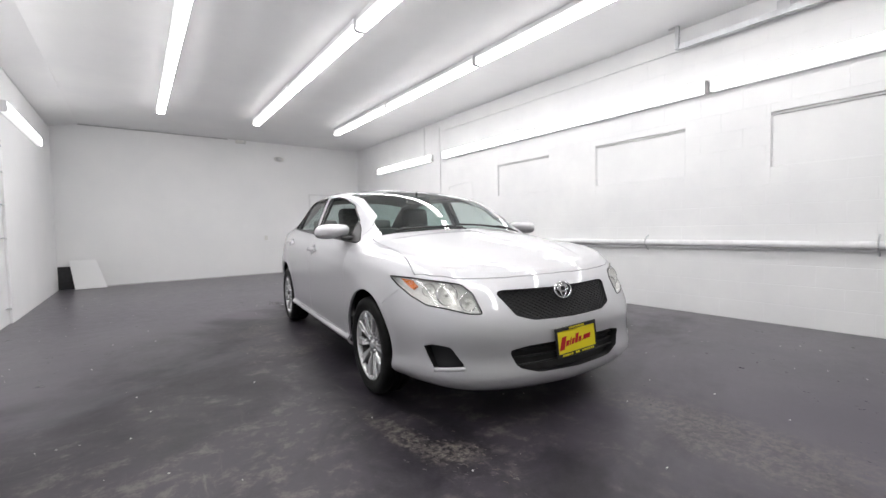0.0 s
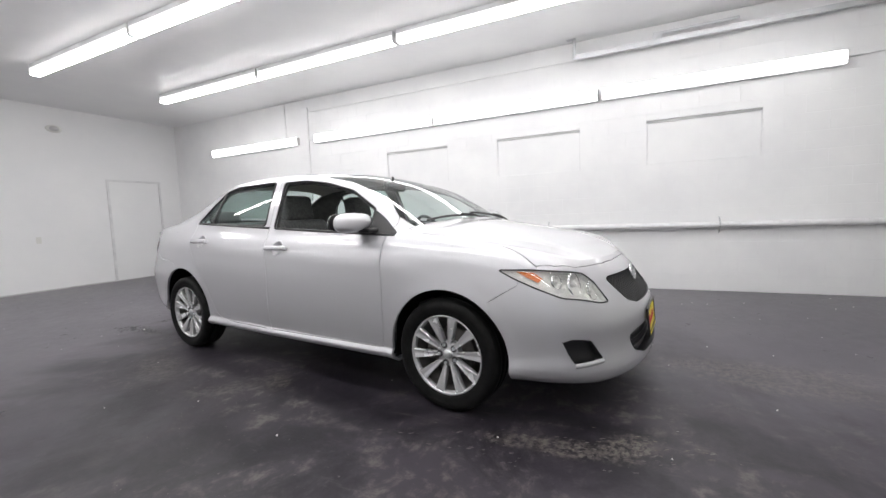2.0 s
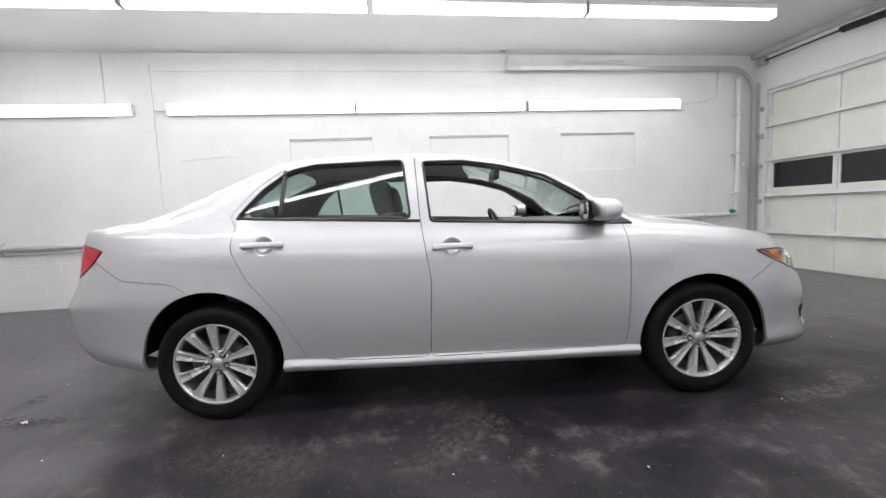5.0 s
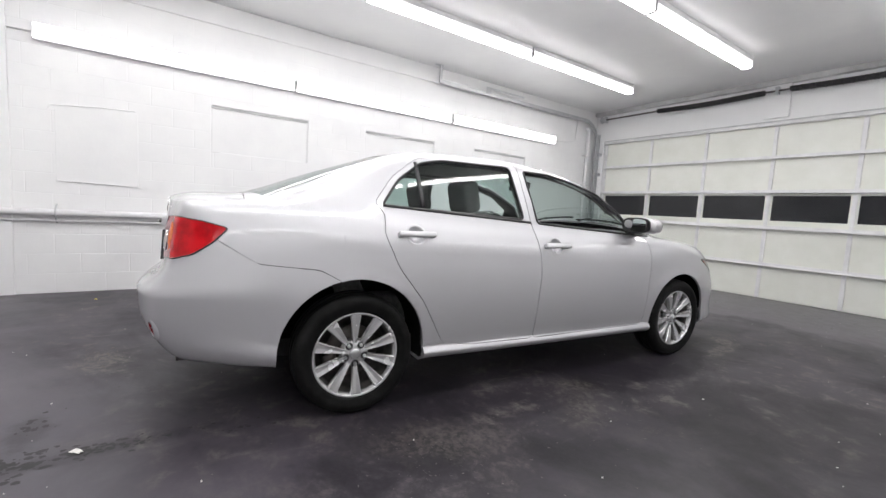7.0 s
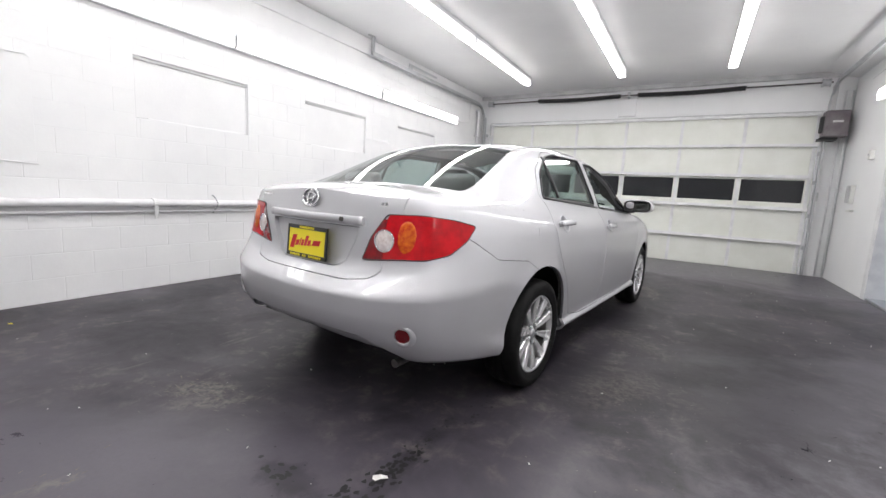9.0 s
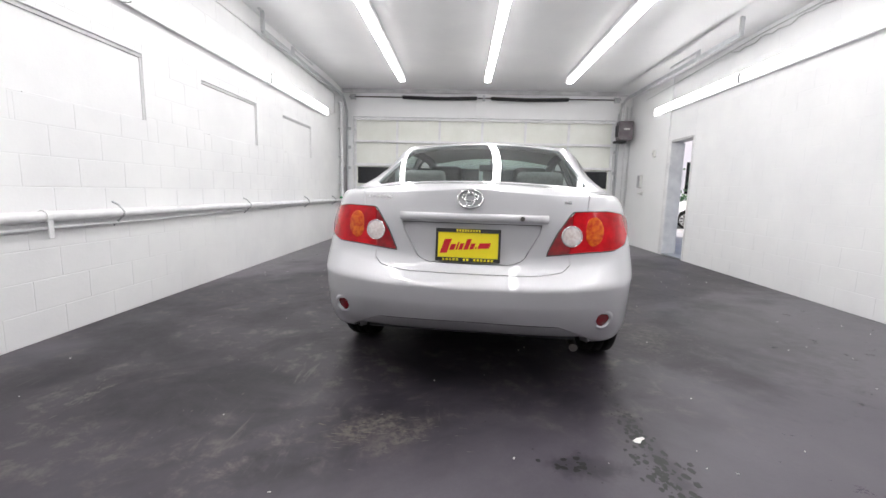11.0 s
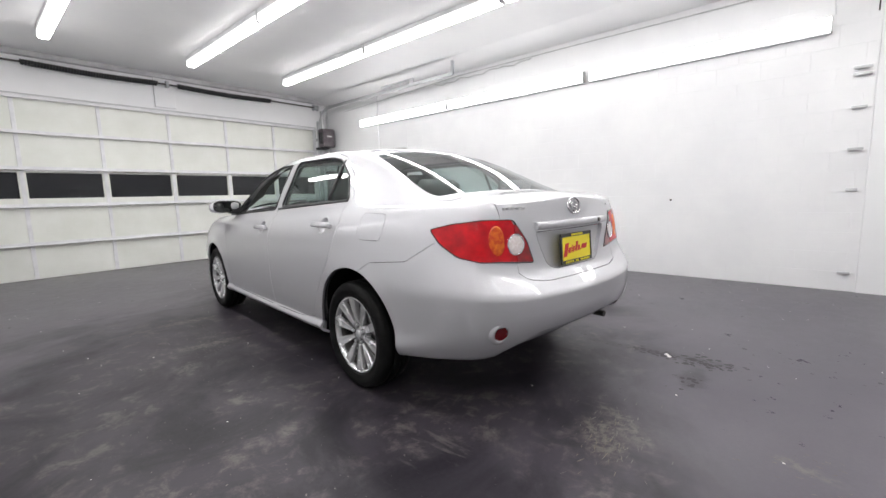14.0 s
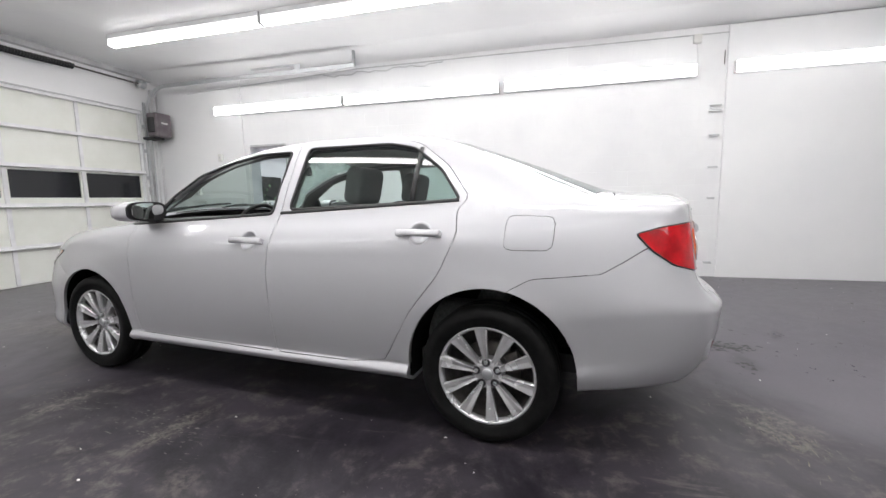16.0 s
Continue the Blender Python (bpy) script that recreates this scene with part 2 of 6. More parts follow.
def add_lathe(bm, profile, sides=32, m=None, cap=False):
    """Turns a profile of (radius, height) about z."""
    rings = []
    for r, z in profile:
        rings.append([bm.verts.new((r * math.cos(a), r * math.sin(a), z)) for a in (2 * math.pi * k / sides for k in range(sides))])
    for a, b in zip(rings, rings[1:]):
        for k in range(sides):
            bm.faces.new((a[k], a[(k + 1) % sides], b[(k + 1) % sides], b[k]))
    if cap:
        bm.faces.new(rings[0][::-1])
        bm.faces.new(rings[-1])
    if m is not None:
        bmesh.ops.transform(bm, matrix=m, verts=[v for q in rings for v in q])
    return bm


def lathe(profile, sides=32, m=None, cap=False):
    return add_lathe(bmesh.new(), profile, sides, m, cap)


def add_prism(bm, outline, depth, m=None):
    """An outline in x and y drawn up by depth along z."""
    a = [bm.verts.new((x, y, 0)) for x, y in outline]
    b = [bm.verts.new((x, y, depth)) for x, y in outline]
    n = len(a)
    bm.faces.new(a[::-1])
    bm.faces.new(b)
    for k in range(n):
        bm.faces.new((a[k], a[(k + 1) % n], b[(k + 1) % n], b[k]))
    if m is not None:
        bmesh.ops.transform(bm, matrix=m, verts=a + b)
    return bm


def prism(outline, depth, m=None):
    return add_prism(bmesh.new(), outline, depth, m)


def structure(name, bm, mat, label, category, smooth=False):
    return tagged(part(name, bm, mat, None, "", smooth), label, category, kind="structure")

# ---- the room ----
T = 0.20                                  # wall thickness
DOOR_Y0, DOOR_Y1, DOOR_Z = -3.46, -2.74, 1.99
GD_X0, GD_X1, GD_Z = -3.0, 2.70, 2.60
WINDOWS = [(0.583, 1.676), (-1.347, -0.206), (-3.296, -2.134)]
WIN_Z0, WIN_Z1 = 1.55, 2.082

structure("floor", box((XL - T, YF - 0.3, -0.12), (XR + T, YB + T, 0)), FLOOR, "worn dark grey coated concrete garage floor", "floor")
structure("ceiling", box((XL - T, YF - T, ZC), (XR + T, YB + T, ZC + 0.12)), CEIL, "flat white painted ceiling with soft sheen", "ceiling")

right = structure("wall_east", box((XR + 0.05, YF - T, 0), (XR + T, YB + T, ZC)), WALL, "white painted concrete block wall with blocked windows", "wall")
bm = bmesh.new()
# the inner leaf, cut round the three blocked windows
add_box(bm, (XR + 0.002, YF - T, 0), (XR + 0.049, YB, WIN_Z0))
add_box(bm, (XR + 0.002, YF - T, WIN_Z1), (XR + 0.049, YB, ZC))
edges = [YF - T] + [v for w in sorted(WINDOWS) for v in w] + [YB]
for a, b in zip(edges[0::2], edges[1::2]):
    add_box(bm, (XR + 0.002, a, WIN_Z0), (XR + 0.049, b, WIN_Z1))
part("inner_leaf", bm, WALL, right)

left = structure("wall_west", box((XL - T, DOOR_Y1, 0), (XL - 0.002, YB, ZC)), WALL, "white painted concrete block wall with a side doorway", "wall")
part("wall_piece", box((XL - T, YF - T, 0), (XL, DOOR_Y0, ZC)), WALL, left)
part("wall_piece", box((XL - T, DOOR_Y0, DOOR_Z), (XL, DOOR_Y1, ZC)), WALL, left)
structure("wall_north", box((XL, YB, 0), (XR + 0.05, YB + T, ZC)), BOARD, "smooth white boarded end wall", "wall")
front = structure("wall_south", box((XL, YF - 0.1, GD_Z + 0.02), (XR, YF + 0.02, ZC)), BOARD, "white wall above the overhead door", "wall")
part("wall_piece", box((GD_X1 + 0.02, YF - 0.1, 0), (XR, YF + 0.02, GD_Z + 0.02)), BOARD, front)
part("wall_piece", box((XL, YF - 0.1, 0), (GD_X0 - 0.02, YF + 0.02, GD_Z + 0.02)), BOARD, front)
# the sloping cove between ceiling and west wall
bm = bmesh.new()
add_prism(bm, [(0, 0), (0.44, 0), (0, -0.11)], YB - YF, pose(XL, YB, ZC, 90, 0, 0))
structure("cove", bm, CEIL, "grey-white sloped cove below the ceiling", "trim")


# ---- fluorescent fixtures ----
def fixture(length, width, deep, back, glow, side, plate_deep):
    """A wraparound fixture along y that faces -z: a steel back, a glowing lens and two end caps."""
    ob = thing("fluorescent_fixture", "white wraparound fluorescent fixture, switched on", "light fixture", group="fluorescent fixtures")
    part("back_plate", box((-width / 2 - 0.004, -length / 2, -plate_deep), (width / 2 + 0.004, length / 2, 0), 0.004), TRIM, ob)
    for s in (-1, 1):
        part("lens_side", box((s * width / 2 - 0.003, -length / 2 + 0.012, -back), (s * width / 2 + 0.003, length / 2 - 0.012, -plate_deep - 0.001)), side, ob, "softly glowing side of the lens")
    n = 9
    prof = [(-width / 2 * math.cos(math.pi * k / (n - 1)), -back - 0.001 - (deep - back) * math.sin(math.pi * k / (n - 1)) ** 0.32) for k in range(n)]
    bm = bmesh.new()
    rows = [[bm.verts.new((x, s * (length / 2 - 0.012), z)) for x, z in prof] for s in (-1, 1)]
    for k in range(n - 1):
        bm.faces.new((rows[0][k], rows[0][k + 1], rows[1][k + 1], rows[1][k]))
    part("lens", bm, glow, ob, "glowing white prismatic lens", True)
    for s in (-1, 1):
        bm = prism([(x * 1.01, z * 1.02) for x, z in prof] + [(width / 2 * 1.01, -0.002), (-width / 2 * 1.01, -0.002)], 0.012, pose(0, s * (length / 2 - 0.006) + 0.006, 0, 90, 0, 0))
        part("end_cap", bm, TRIM, ob)
    return ob


lamp = fixture(2.242, 0.11, 0.135, 0.116, LENS, LENS_SIDE, 0.055)
rows = [(x, y) for x in (-1.67, -0.16, 1.445) for y in (3.91, 1.635, -0.652, -2.92)]
for i, (x, y) in enumerate(rows):
    if i == 0:
        lamp.matrix_basis = pose(x, y, ZC)
    else:
        copy_thing(lamp, pose(x, y, ZC))
for glow, spots in ((EAST_LENS, [(XR, y, 2.470, 90) for y in (4.70, 1.955, -0.408, -2.80)]), (WEST_LENS, [(XL, y, 2.565, -90) for y in (-2.86, -0.475, 1.945, 4.70)])):
    wall_lamp = fixture(2.35, 0.132, 0.092, 0.080, glow, WALL_LENS_SIDE, 0.035)
    tagged(wall_lamp, "white wall-mounted wraparound fluorescent fixture, switched on")
    for i, (x, y, z, a) in enumerate(spots):
        if i == 0:
            wall_lamp.matrix_basis = pose(x, y, z, 0, a, 0)
        else:
            copy_thing(wall_lamp, pose(x, y, z, 0, a, 0))

# ---- overhead door ----
gd = thing("overhead_door", "white sectional overhead garage door, closed", "garage door", pose(0, YF, 0))
secs = 5
sh = GD_Z / secs
cols = [GD_X0 + 0.04 + (GD_X1 - GD_X0 - 0.08) * k / 6 for k in range(7)]
for k in range(secs):
    z0, z1 = k * sh + 0.003, (k + 1) * sh - 0.003
    if k != 2:
        sec = part("section", box((GD_X0, -0.05, z0), (GD_X1, -0.005, z1), 0.004), DOORWHITE, gd)
    else:
        bm = bmesh.new()
        add_box(bm, (GD_X0, -0.05, z0), (GD_X1, -0.005, 1.165))
        add_box(bm, (GD_X0, -0.05, 1.53), (GD_X1, -0.005, z1))
        for c in cols:
            add_box(bm, (c - 0.045, -0.05, 1.165), (c + 0.045, -0.005, 1.53))
        sec = part("section", bm, DOORWHITE, gd)
        for a, b in zip(cols, cols[1:]):
            part("pane", box((a + 0.045, -0.035, 1.165), (b - 0.045, -0.028, 1.53)), DARKPANE, sec, "dark glazed pane")
    for c in cols:
        part("stile", box((c - 0.024, -0.005, z0 + 0.01), (c + 0.024, 0.014, z1 - 0.01), 0.003), TRIM, sec)
for z in (0.51, 1.06, 1.585, 2.085, 2.565):
    bm = prism([(0, 0), (0.055, 0), (0.055, 0.012), (0.012, 0.012), (0.012, 0.05), (0, 0.05)], GD_X1 - GD_X0, pose(GD_X0, 0.012, z - 0.02, 90, 0, 90))
    part("strut", bm, TRIM, gd, "white-painted stiffening strut")
part("top_seal", box((GD_X0, 0.022, GD_Z + 0.002), (GD_X1, 0.03, GD_Z + 0.018)), GREYPAINT, gd)

# ---- the car: one smooth skin, cut into its panels ----
# The car's own axes: x to its left, y to its tail, z up, with the axles at y = -1.3 and 1.3. Its body is shaped to fit
# the camera's views.
def hermite(ts, vs, monotone=False):
    """A smooth curve through values vs at ts (columns are coordinates)."""
    ts, vs = np.asarray(ts, float), np.asarray(vs, float)
    flat = vs.ndim == 1
    vs = vs[:, None] if flat else vs
    h, d = np.diff(ts)[:, None], None
    d = np.diff(vs, axis=0) / h
    m = np.empty_like(vs)
    m[0], m[-1] = d[0], d[-1]
    m[1:-1] = (d[:-1] * h[1:] + d[1:] * h[:-1]) / (h[1:] + h[:-1])
    if monotone:
        same = np.sign(d[:-1]) * np.sign(d[1:]) > 0
        lim = 3 * np.minimum(abs(d[:-1]), abs(d[1:]))
        m[1:-1] = np.where(same, np.clip(m[1:-1], -lim, lim), 0)

    def at(t):
        t = np.clip(np.asarray(t, float), ts[0], ts[-1])
        k = np.clip(np.searchsorted(ts, t, side="right") - 1, 0, len(ts) - 2)
        w = h[k, 0]
        u = ((t - ts[k]) / w)[..., None]
        w = w[..., None]
        r = (2 * u**3 - 3 * u**2 + 1) * vs[k] + (u**3 - 2 * u**2 + u) * w * m[k] + (3 * u**2 - 2 * u**3) * vs[k + 1] + (u**3 - u**2) * w * m[k + 1]
        return r[..., 0] if flat else r
    return at


# the widest line of the body in plan, from the middle of the nose to the middle of the tail
PLAN = [(0, -2.145), (0.30, -2.122), (0.54, -2.052), (0.70, -1.958), (0.805, -1.815), (0.856, -1.60), (0.875, -1.25), (0.88, -0.8), (0.88, 0),
        (0.88, 0.8), (0.872, 1.3), (0.846, 1.7), (0.797, 1.945), (0.695, 2.11), (0.49, 2.195), (0.27, 2.232), (0, 2.242)]
STATION = [0, 2, 4, 6, 8, 10, 12, 14, 16]
# rails of the lower body: how far inside the plan line, and how high
BAND = [
    ([.20, .20, .20, .20, .20, .20, .20, .20, .20], [.215, .225, .24, .20, .20, .235, .302, .298, .292]),
    ([.035, .035, .045, .022, .020, .022, .055, .12, .14], [.166, .182, .214, .232, .236, .255, .307, .308, .312]),
    ([-.022, -.020, .0, .004, .002, .004, .028, .056, .066], [.214, .224, .252, .262, .262, .284, .358, .366, .372]),
    ([-.010, -.008, .0, .020, .024, .020, .010, .005, .005], [.350, .350, .365, .300, .298, .33, .47, .49, .485]),
    ([-.004, -.004, .0, .0, .0, .0, .0, .0, .0], [.495, .50, .55, .60, .60, .63, .625, .595, .585]),
    ([.072, .066, .033, .006, .004, .006, .036, .084, .10], [.62, .63, .68, .74, .76, .78, .775, .680, .668]),
    ([.122, .122, .072, .03, .026, .032, .068, .112, .118], [.70, .71, .76, .84, .87, .915, .91, .88, .88]),
    ([.182, .178, .135, .085, .07, .082, .11, .138, .135], [.765, .77, .82, .895, .945, 1.0, 1.01, 1.005, 1.03]),
]
# heights of the middle line, and place of the roof rail, by y
MIDDLE = hermite([-1.96, -1.90, -1.78, -1.58, -1.3, -1.12, -1.075, -1.045, -0.87, -0.54, -0.22, 0, 0.35, 0.7, 0.97, 1.02, 1.2, 1.45, 1.70, 1.75, 1.80, 2.05, 2.15],
                 [0.765, 0.795, 0.830, 0.885, 0.945, 0.982, 0.992, 1.004, 1.089, 1.249, 1.357, 1.391, 1.413, 1.403, 1.367, 1.352, 1.288, 1.195, 1.096, 1.079, 1.071, 1.051, 1.014], True)
RAIL_X = hermite([-2.2, -1.6, -1.2, -1.0, -0.85, -0.6, -0.3, 0, 0.4, 0.75, 1.0, 1.3, 1.6, 1.75, 2.2],
                 [.62, .65, .685, .70, .69, .635, .598, .592, .590, .584, .572, .550, .57, .61, .6], True)
RAIL_Z = hermite([-2.2, -1.2, -1.0, -0.85, -0.6, -0.3, 0, 0.4, 0.75, 0.97, 1.02, 1.3, 1.6, 1.70, 1.78, 2.2],
                 [0.750, 0.930, 0.965, 1.042, 1.186, 1.294, 1.344, 1.360, 1.353, 1.330, 1.315, 1.217, 1.091, 1.045, 1.028, 1.019], True)


def smoothstep(a, b, x):
    u = np.clip((x - a) / (b - a), 0, 1)
    return u * u * (3 - 2 * u)


def skin(step=0.022):
    """The half skin for x >= 0: an array of columns (nose to tail) and rows (sill to middle) of points."""
    plan = np.array(PLAN)
    mirror = np.vstack([plan[1] * [-1, 1], plan, plan[-2] * [-1, 1]])
    line = hermite(np.arange(-1, 18), mirror)
    fine = np.linspace(0, 16, 4001)
    pts = line(fine)
    along = np.concatenate([[0], np.cumsum(np.linalg.norm(np.diff(pts, axis=0), axis=1))])
    n = int(along[-1] / step)
    s = np.interp(np.linspace(0, along[-1], n + 1), along, fine)
    p = line(s)
    d = line(np.clip(s + 0.01, 0, 17)) - line(s - 0.01)
    d /= np.linalg.norm(d, axis=1)[:, None]
    out = np.stack([d[:, 1], -d[:, 0]], 1)
    out[0], out[-1] = (0, -1), (0, 1)
    rails = []
    for inset, high in BAND:
        q = p - out * hermite(STATION, inset)(s)[:, None]
        q[0, 0] = q[-1, 0] = 0
        rails.append(np.column_stack([q, hermite(STATION, high)(s)]))
    edge = rails[-1]
    y, xs, zs = edge[:, 1], edge[:, 0], edge[:, 2]
    zc = MIDDLE(y)
    zc[0], zc[-1] = zs[0], zs[-1]
    cabin = smoothstep(-1.06, -0.86, y) * (1 - smoothstep(1.70, 1.88, y))
    xr = np.minimum(RAIL_X(y), 0.78 * xs)

    def crown(x):
        return zs + (zc - zs) * (1 - (np.abs(x) / np.maximum(xs, 1e-6)) ** 2.3)
    zr = crown(xr) * (1 - cabin) + RAIL_Z(y) * cabin
    x1 = (xs + xr) / 2
    z1 = crown(x1) * (1 - cabin) + ((zs + zr) / 2 + 0.012) * cabin
    rails.append(np.column_stack([x1 + 0.016 * cabin, y, z1]))
    rails.append(np.column_stack([xr, y, zr]))
    for f, g in ((0.80, 0.42), (0.45, 0.83)):
        rails.append(np.column_stack([f * xr, y, crown(f * xr) * (1 - cabin) + (zr + (zc - zr) * g) * cabin]))
    rails.append(np.column_stack([0 * y, y, zc]))
    rails = np.stack(rails, 1)
    cuts = [3, 3, 5, 6, 5, 4, 4, 9, 9, 7, 9, 10]
    ks = np.concatenate([np.linspace(i, i + 1, c + 1)[:-1] for i, c in enumerate(cuts)] + [[len(cuts)]])
    grid = np.empty((len(s), len(ks), 3))
    for i in range(len(s)):
        q = rails[i]
        c = np.concatenate([[0], np.cumsum(np.maximum(np.linalg.norm(np.diff(q, axis=0), axis=1), 1e-4))])
        last = np.array([-q[-2][0], q[-2][1], q[-2][2]])
        t = np.append(c, c[-1] + (c[-1] - c[-2]))
        grid[i] = hermite(t, np.vstack([q, last]))(np.interp(ks, np.arange(len(c)), c))
    grid[..., 0] = np.maximum(grid[..., 0], 0)
    # the doors stay flat down to the sill
    t = np.linspace(0, 1, 7)[None, :]
    flat = (smoothstep(-1.15, -0.95, grid[:, 11, 1]) * (1 - smoothstep(0.85, 1.1, grid[:, 11, 1])))[:, None]
    low, high = grid[:, 11:12, 0], grid[:, 17:18, 0]
    grid[:, 11:18, 0] += flat * (low + (high - low) * (2 * t - t * t) - grid[:, 11:18, 0])
    # the rear bumper: a flat face below a flat ledge, with a crease where they meet
    tail = smoothstep(1.50, 1.82, grid[:, 17:18, 1])[..., None]
    for a, b in ((11, 17), (17, 22)):
        t = np.linspace(0, 1, b - a + 1)[None, :, None]
        straight = grid[:, a:a + 1] * (1 - t) + grid[:, b:b + 1] * t
        grid[:, a:b + 1] += 0.85 * tail * (straight - grid[:, a:b + 1])
    # a soft ridge along the doors, below the handles
    side = grid[:, 8:31]
    high = side[..., 2] - (0.815 + 0.047 * (side[..., 1] - 0.03))
    ridge = np.maximum(0, 1 - np.where(high > 0, high / 0.04, -high / 0.085))
    side[..., 0] += 0.007 * ridge * smoothstep(-1.25, -0.85, side[..., 1]) * (1 - smoothstep(1.2, 1.6, side[..., 1]))
    # a low flared lip round each wheel opening
    for cy, cz, rad in ((-1.284, 0.304, 0.346), (1.282, 0.320, 0.36)):
        near = np.hypot(grid[:, :26, 1] - cy, np.maximum(grid[:, :26, 2] - cz, 0))
        grid[:, :26, 0] += 0.007 * (1 - smoothstep(rad, rad + 0.06, near))
    # the hood's raised middle, with a crease along each side
    x, y = grid[..., 0], grid[..., 1]
    crease = 0.40 + 0.20 * smoothstep(-2.0, -1.0, y)
    lift = (1 - smoothstep(crease - 0.022, crease + 0.022, x)) * smoothstep(-1.92, -1.62, y) * (1 - smoothstep(-1.18, -1.06, y))
    grid[:, 30:, 2] += 0.011 * lift[:, 30:]
    grid[0, :, 0] = grid[-1, :, 0] = grid[:, -1, 0] = 0
    return grid

# ---- panels: outlines on the skin, in the plane each is drawn in ----
CAR_POSE = pose(-0.0076, 0.0028, 0, 0, 0, -5.8)
FRONT_Y, REAR_Y = -1.276, 1.276
VIEWS = {"side": ((0, 1, 0), (0, 0, 1)), "top": ((1, 0, 0), (0, 1, 0)), "end": ((1, 0, 0), (0, 0, 1)),
         "nose": ((0.75, 0.66, 0), (0, 0, 1)), "tail": ((0.8, -0.6, 0), (0, 0, 1))}


def ring(cx, cy, r, n=40):
    return [(cx + r * math.cos(2 * math.pi * k / n), cy + r * math.sin(2 * math.pi * k / n)) for k in range(n)]


def rounded(pts, r=0.02, n=4):
    """A polygon with its corners cut round."""
    out = []
    for i, p in enumerate(pts):
        p, a, b = Vector(p), Vector(pts[i - 1]), Vector(pts[(i + 1) % len(pts)])
        da, db = min(r, (a - p).length * 0.45), min(r, (b - p).length * 0.45)
        u, v = p + (a - p).normalized() * da, p + (b - p).normalized() * db
        out += [tuple(u * (1 - t) ** 2 + p * 2 * t * (1 - t) + v * t * t) for t in (k / n for k in range(n + 1))]
    return out


def arch(cy, cz, r, n=40):
    """A wheel opening: a half round on two uprights."""
    return [(cy + r, -0.1)] + [(cy + r * math.cos(math.pi * k / n), cz + r * math.sin(math.pi * k / n)) for k in range(n + 1)] + [(cy - r, -0.1)]


FRONT_WINDOW = rounded([(0.135, 0.985), (0.165, 1.308), (-0.050, 1.308), (-0.260, 1.275), (-0.500, 1.212), (-0.715, 1.085), (-0.750, 0.940)], 0.02)
REAR_WINDOW = rounded([(1.145, 1.040), (1.030, 1.184), (0.885, 1.289), (0.750, 1.317), (0.275, 1.321), (0.240, 1.005)], 0.03)
SAIL = rounded([(-0.75, 0.936), (-0.715, 1.079), (-0.80, 1.028), (-0.945, 0.932)], 0.008)
FRONT_DOOR = rounded([(-0.878, 0.950), (-0.886, 0.650), (-0.878, 0.410), (-0.866, 0.289), (0.165, 0.285), (0.145, 0.690), (0.190, 1.000), (0.210, 1.345), (-0.050, 1.338),
                      (-0.290, 1.308), (-0.530, 1.242), (-0.740, 1.124), (-0.875, 1.019), (-0.900, 0.970)], 0.03)
REAR_DOOR = rounded([(0.170, 0.285), (0.620, 0.291), (0.800, 0.312), (0.930, 0.550), (1.075, 0.730), (1.155, 0.900), (1.135, 1.000), (1.185, 1.051), (1.060, 1.201), (0.905, 1.314),
                     (0.750, 1.349), (0.215, 1.347), (0.195, 1.000), (0.150, 0.690)], 0.03)
HEADLAMP = rounded([(-0.418, 0.757), (-0.550, 0.756), (-0.668, 0.744), (-0.758, 0.732), (-0.828, 0.718), (-0.888, 0.673), (-0.943, 0.576), (-0.878, 0.580), (-0.773, 0.606), (-0.662, 0.624), (-0.562, 0.668), (-0.474, 0.716)], 0.015)
LAMP_INNER = [(-0.866, 0.935), (-0.936, 0.836), (-0.979, 0.728), (-0.894, 0.738), (-0.884, 0.7395)]
TAILLAMP = rounded([(-0.486, 0.902), (-0.579, 0.926), (-0.704, 0.940), (-0.866, 0.935), (-0.936, 0.836), (-0.979, 0.728), (-0.894, 0.738), (-0.794, 0.750), (-0.694, 0.758), (-0.594, 0.784), (-0.524, 0.840)], 0.015)
HOOD = [(-.05, -1.987), (.17, -1.981), (.324, -1.958), (.47, -1.917), (.60, -1.88), (.70, -1.82), (.765, -1.74), (.735, -1.5), (.715, -1.3), (.705, -1.1), (.69, -.955), (.45, -1.05), (.2, -1.075), (-.05, -1.08)]
SHIELD = [(-.05, -1.035), (.35, -1.022), (.60, -.972), (.72, -.935), (.80, -.90), (.80, -.215), (.545, -.208), (.30, -.14), (-.05, -.115)]
BACKLIGHT = rounded([(-.05, 1.0), (.3, 1.015), (.505, 1.06), (.555, 1.35), (.60, 1.62), (.585, 1.68), (.35, 1.735), (-.05, 1.755)], 0.03)
TRUNK = rounded([(-0.050, 0.636), (0.310, 0.638), (0.440, 0.657), (0.500, 0.724), (0.530, 0.774), (0.545, 0.985), (0.575, 1.085), (0.580, 1.250), (-0.050, 1.250)], 0.03)
RECESS = rounded([(-0.050, 0.868), (0.345, 0.868), (0.325, 0.830), (0.255, 0.705), (0.200, 0.681), (-0.050, 0.679)], 0.02)
ROOF = [(-.05, -.12), (.30, -.145), (.555, -.21), (.565, .4), (.555, .9), (.515, 1.06), (.3, 1.012), (-.05, .995)]
GRILLE = rounded([(-0.050, 0.674), (0.375, 0.680), (0.420, 0.672), (0.355, 0.558), (0.260, 0.530), (-0.050, 0.523)], 0.012)
INTAKE = rounded([(-0.050, 0.411), (0.320, 0.404), (0.420, 0.388), (0.380, 0.304), (0.265, 0.268), (-0.050, 0.258)], 0.02)
FOGPOCKET = rounded([(0.785, 0.438), (0.690, 0.422), (0.628, 0.318), (0.750, 0.308)], 0.012)
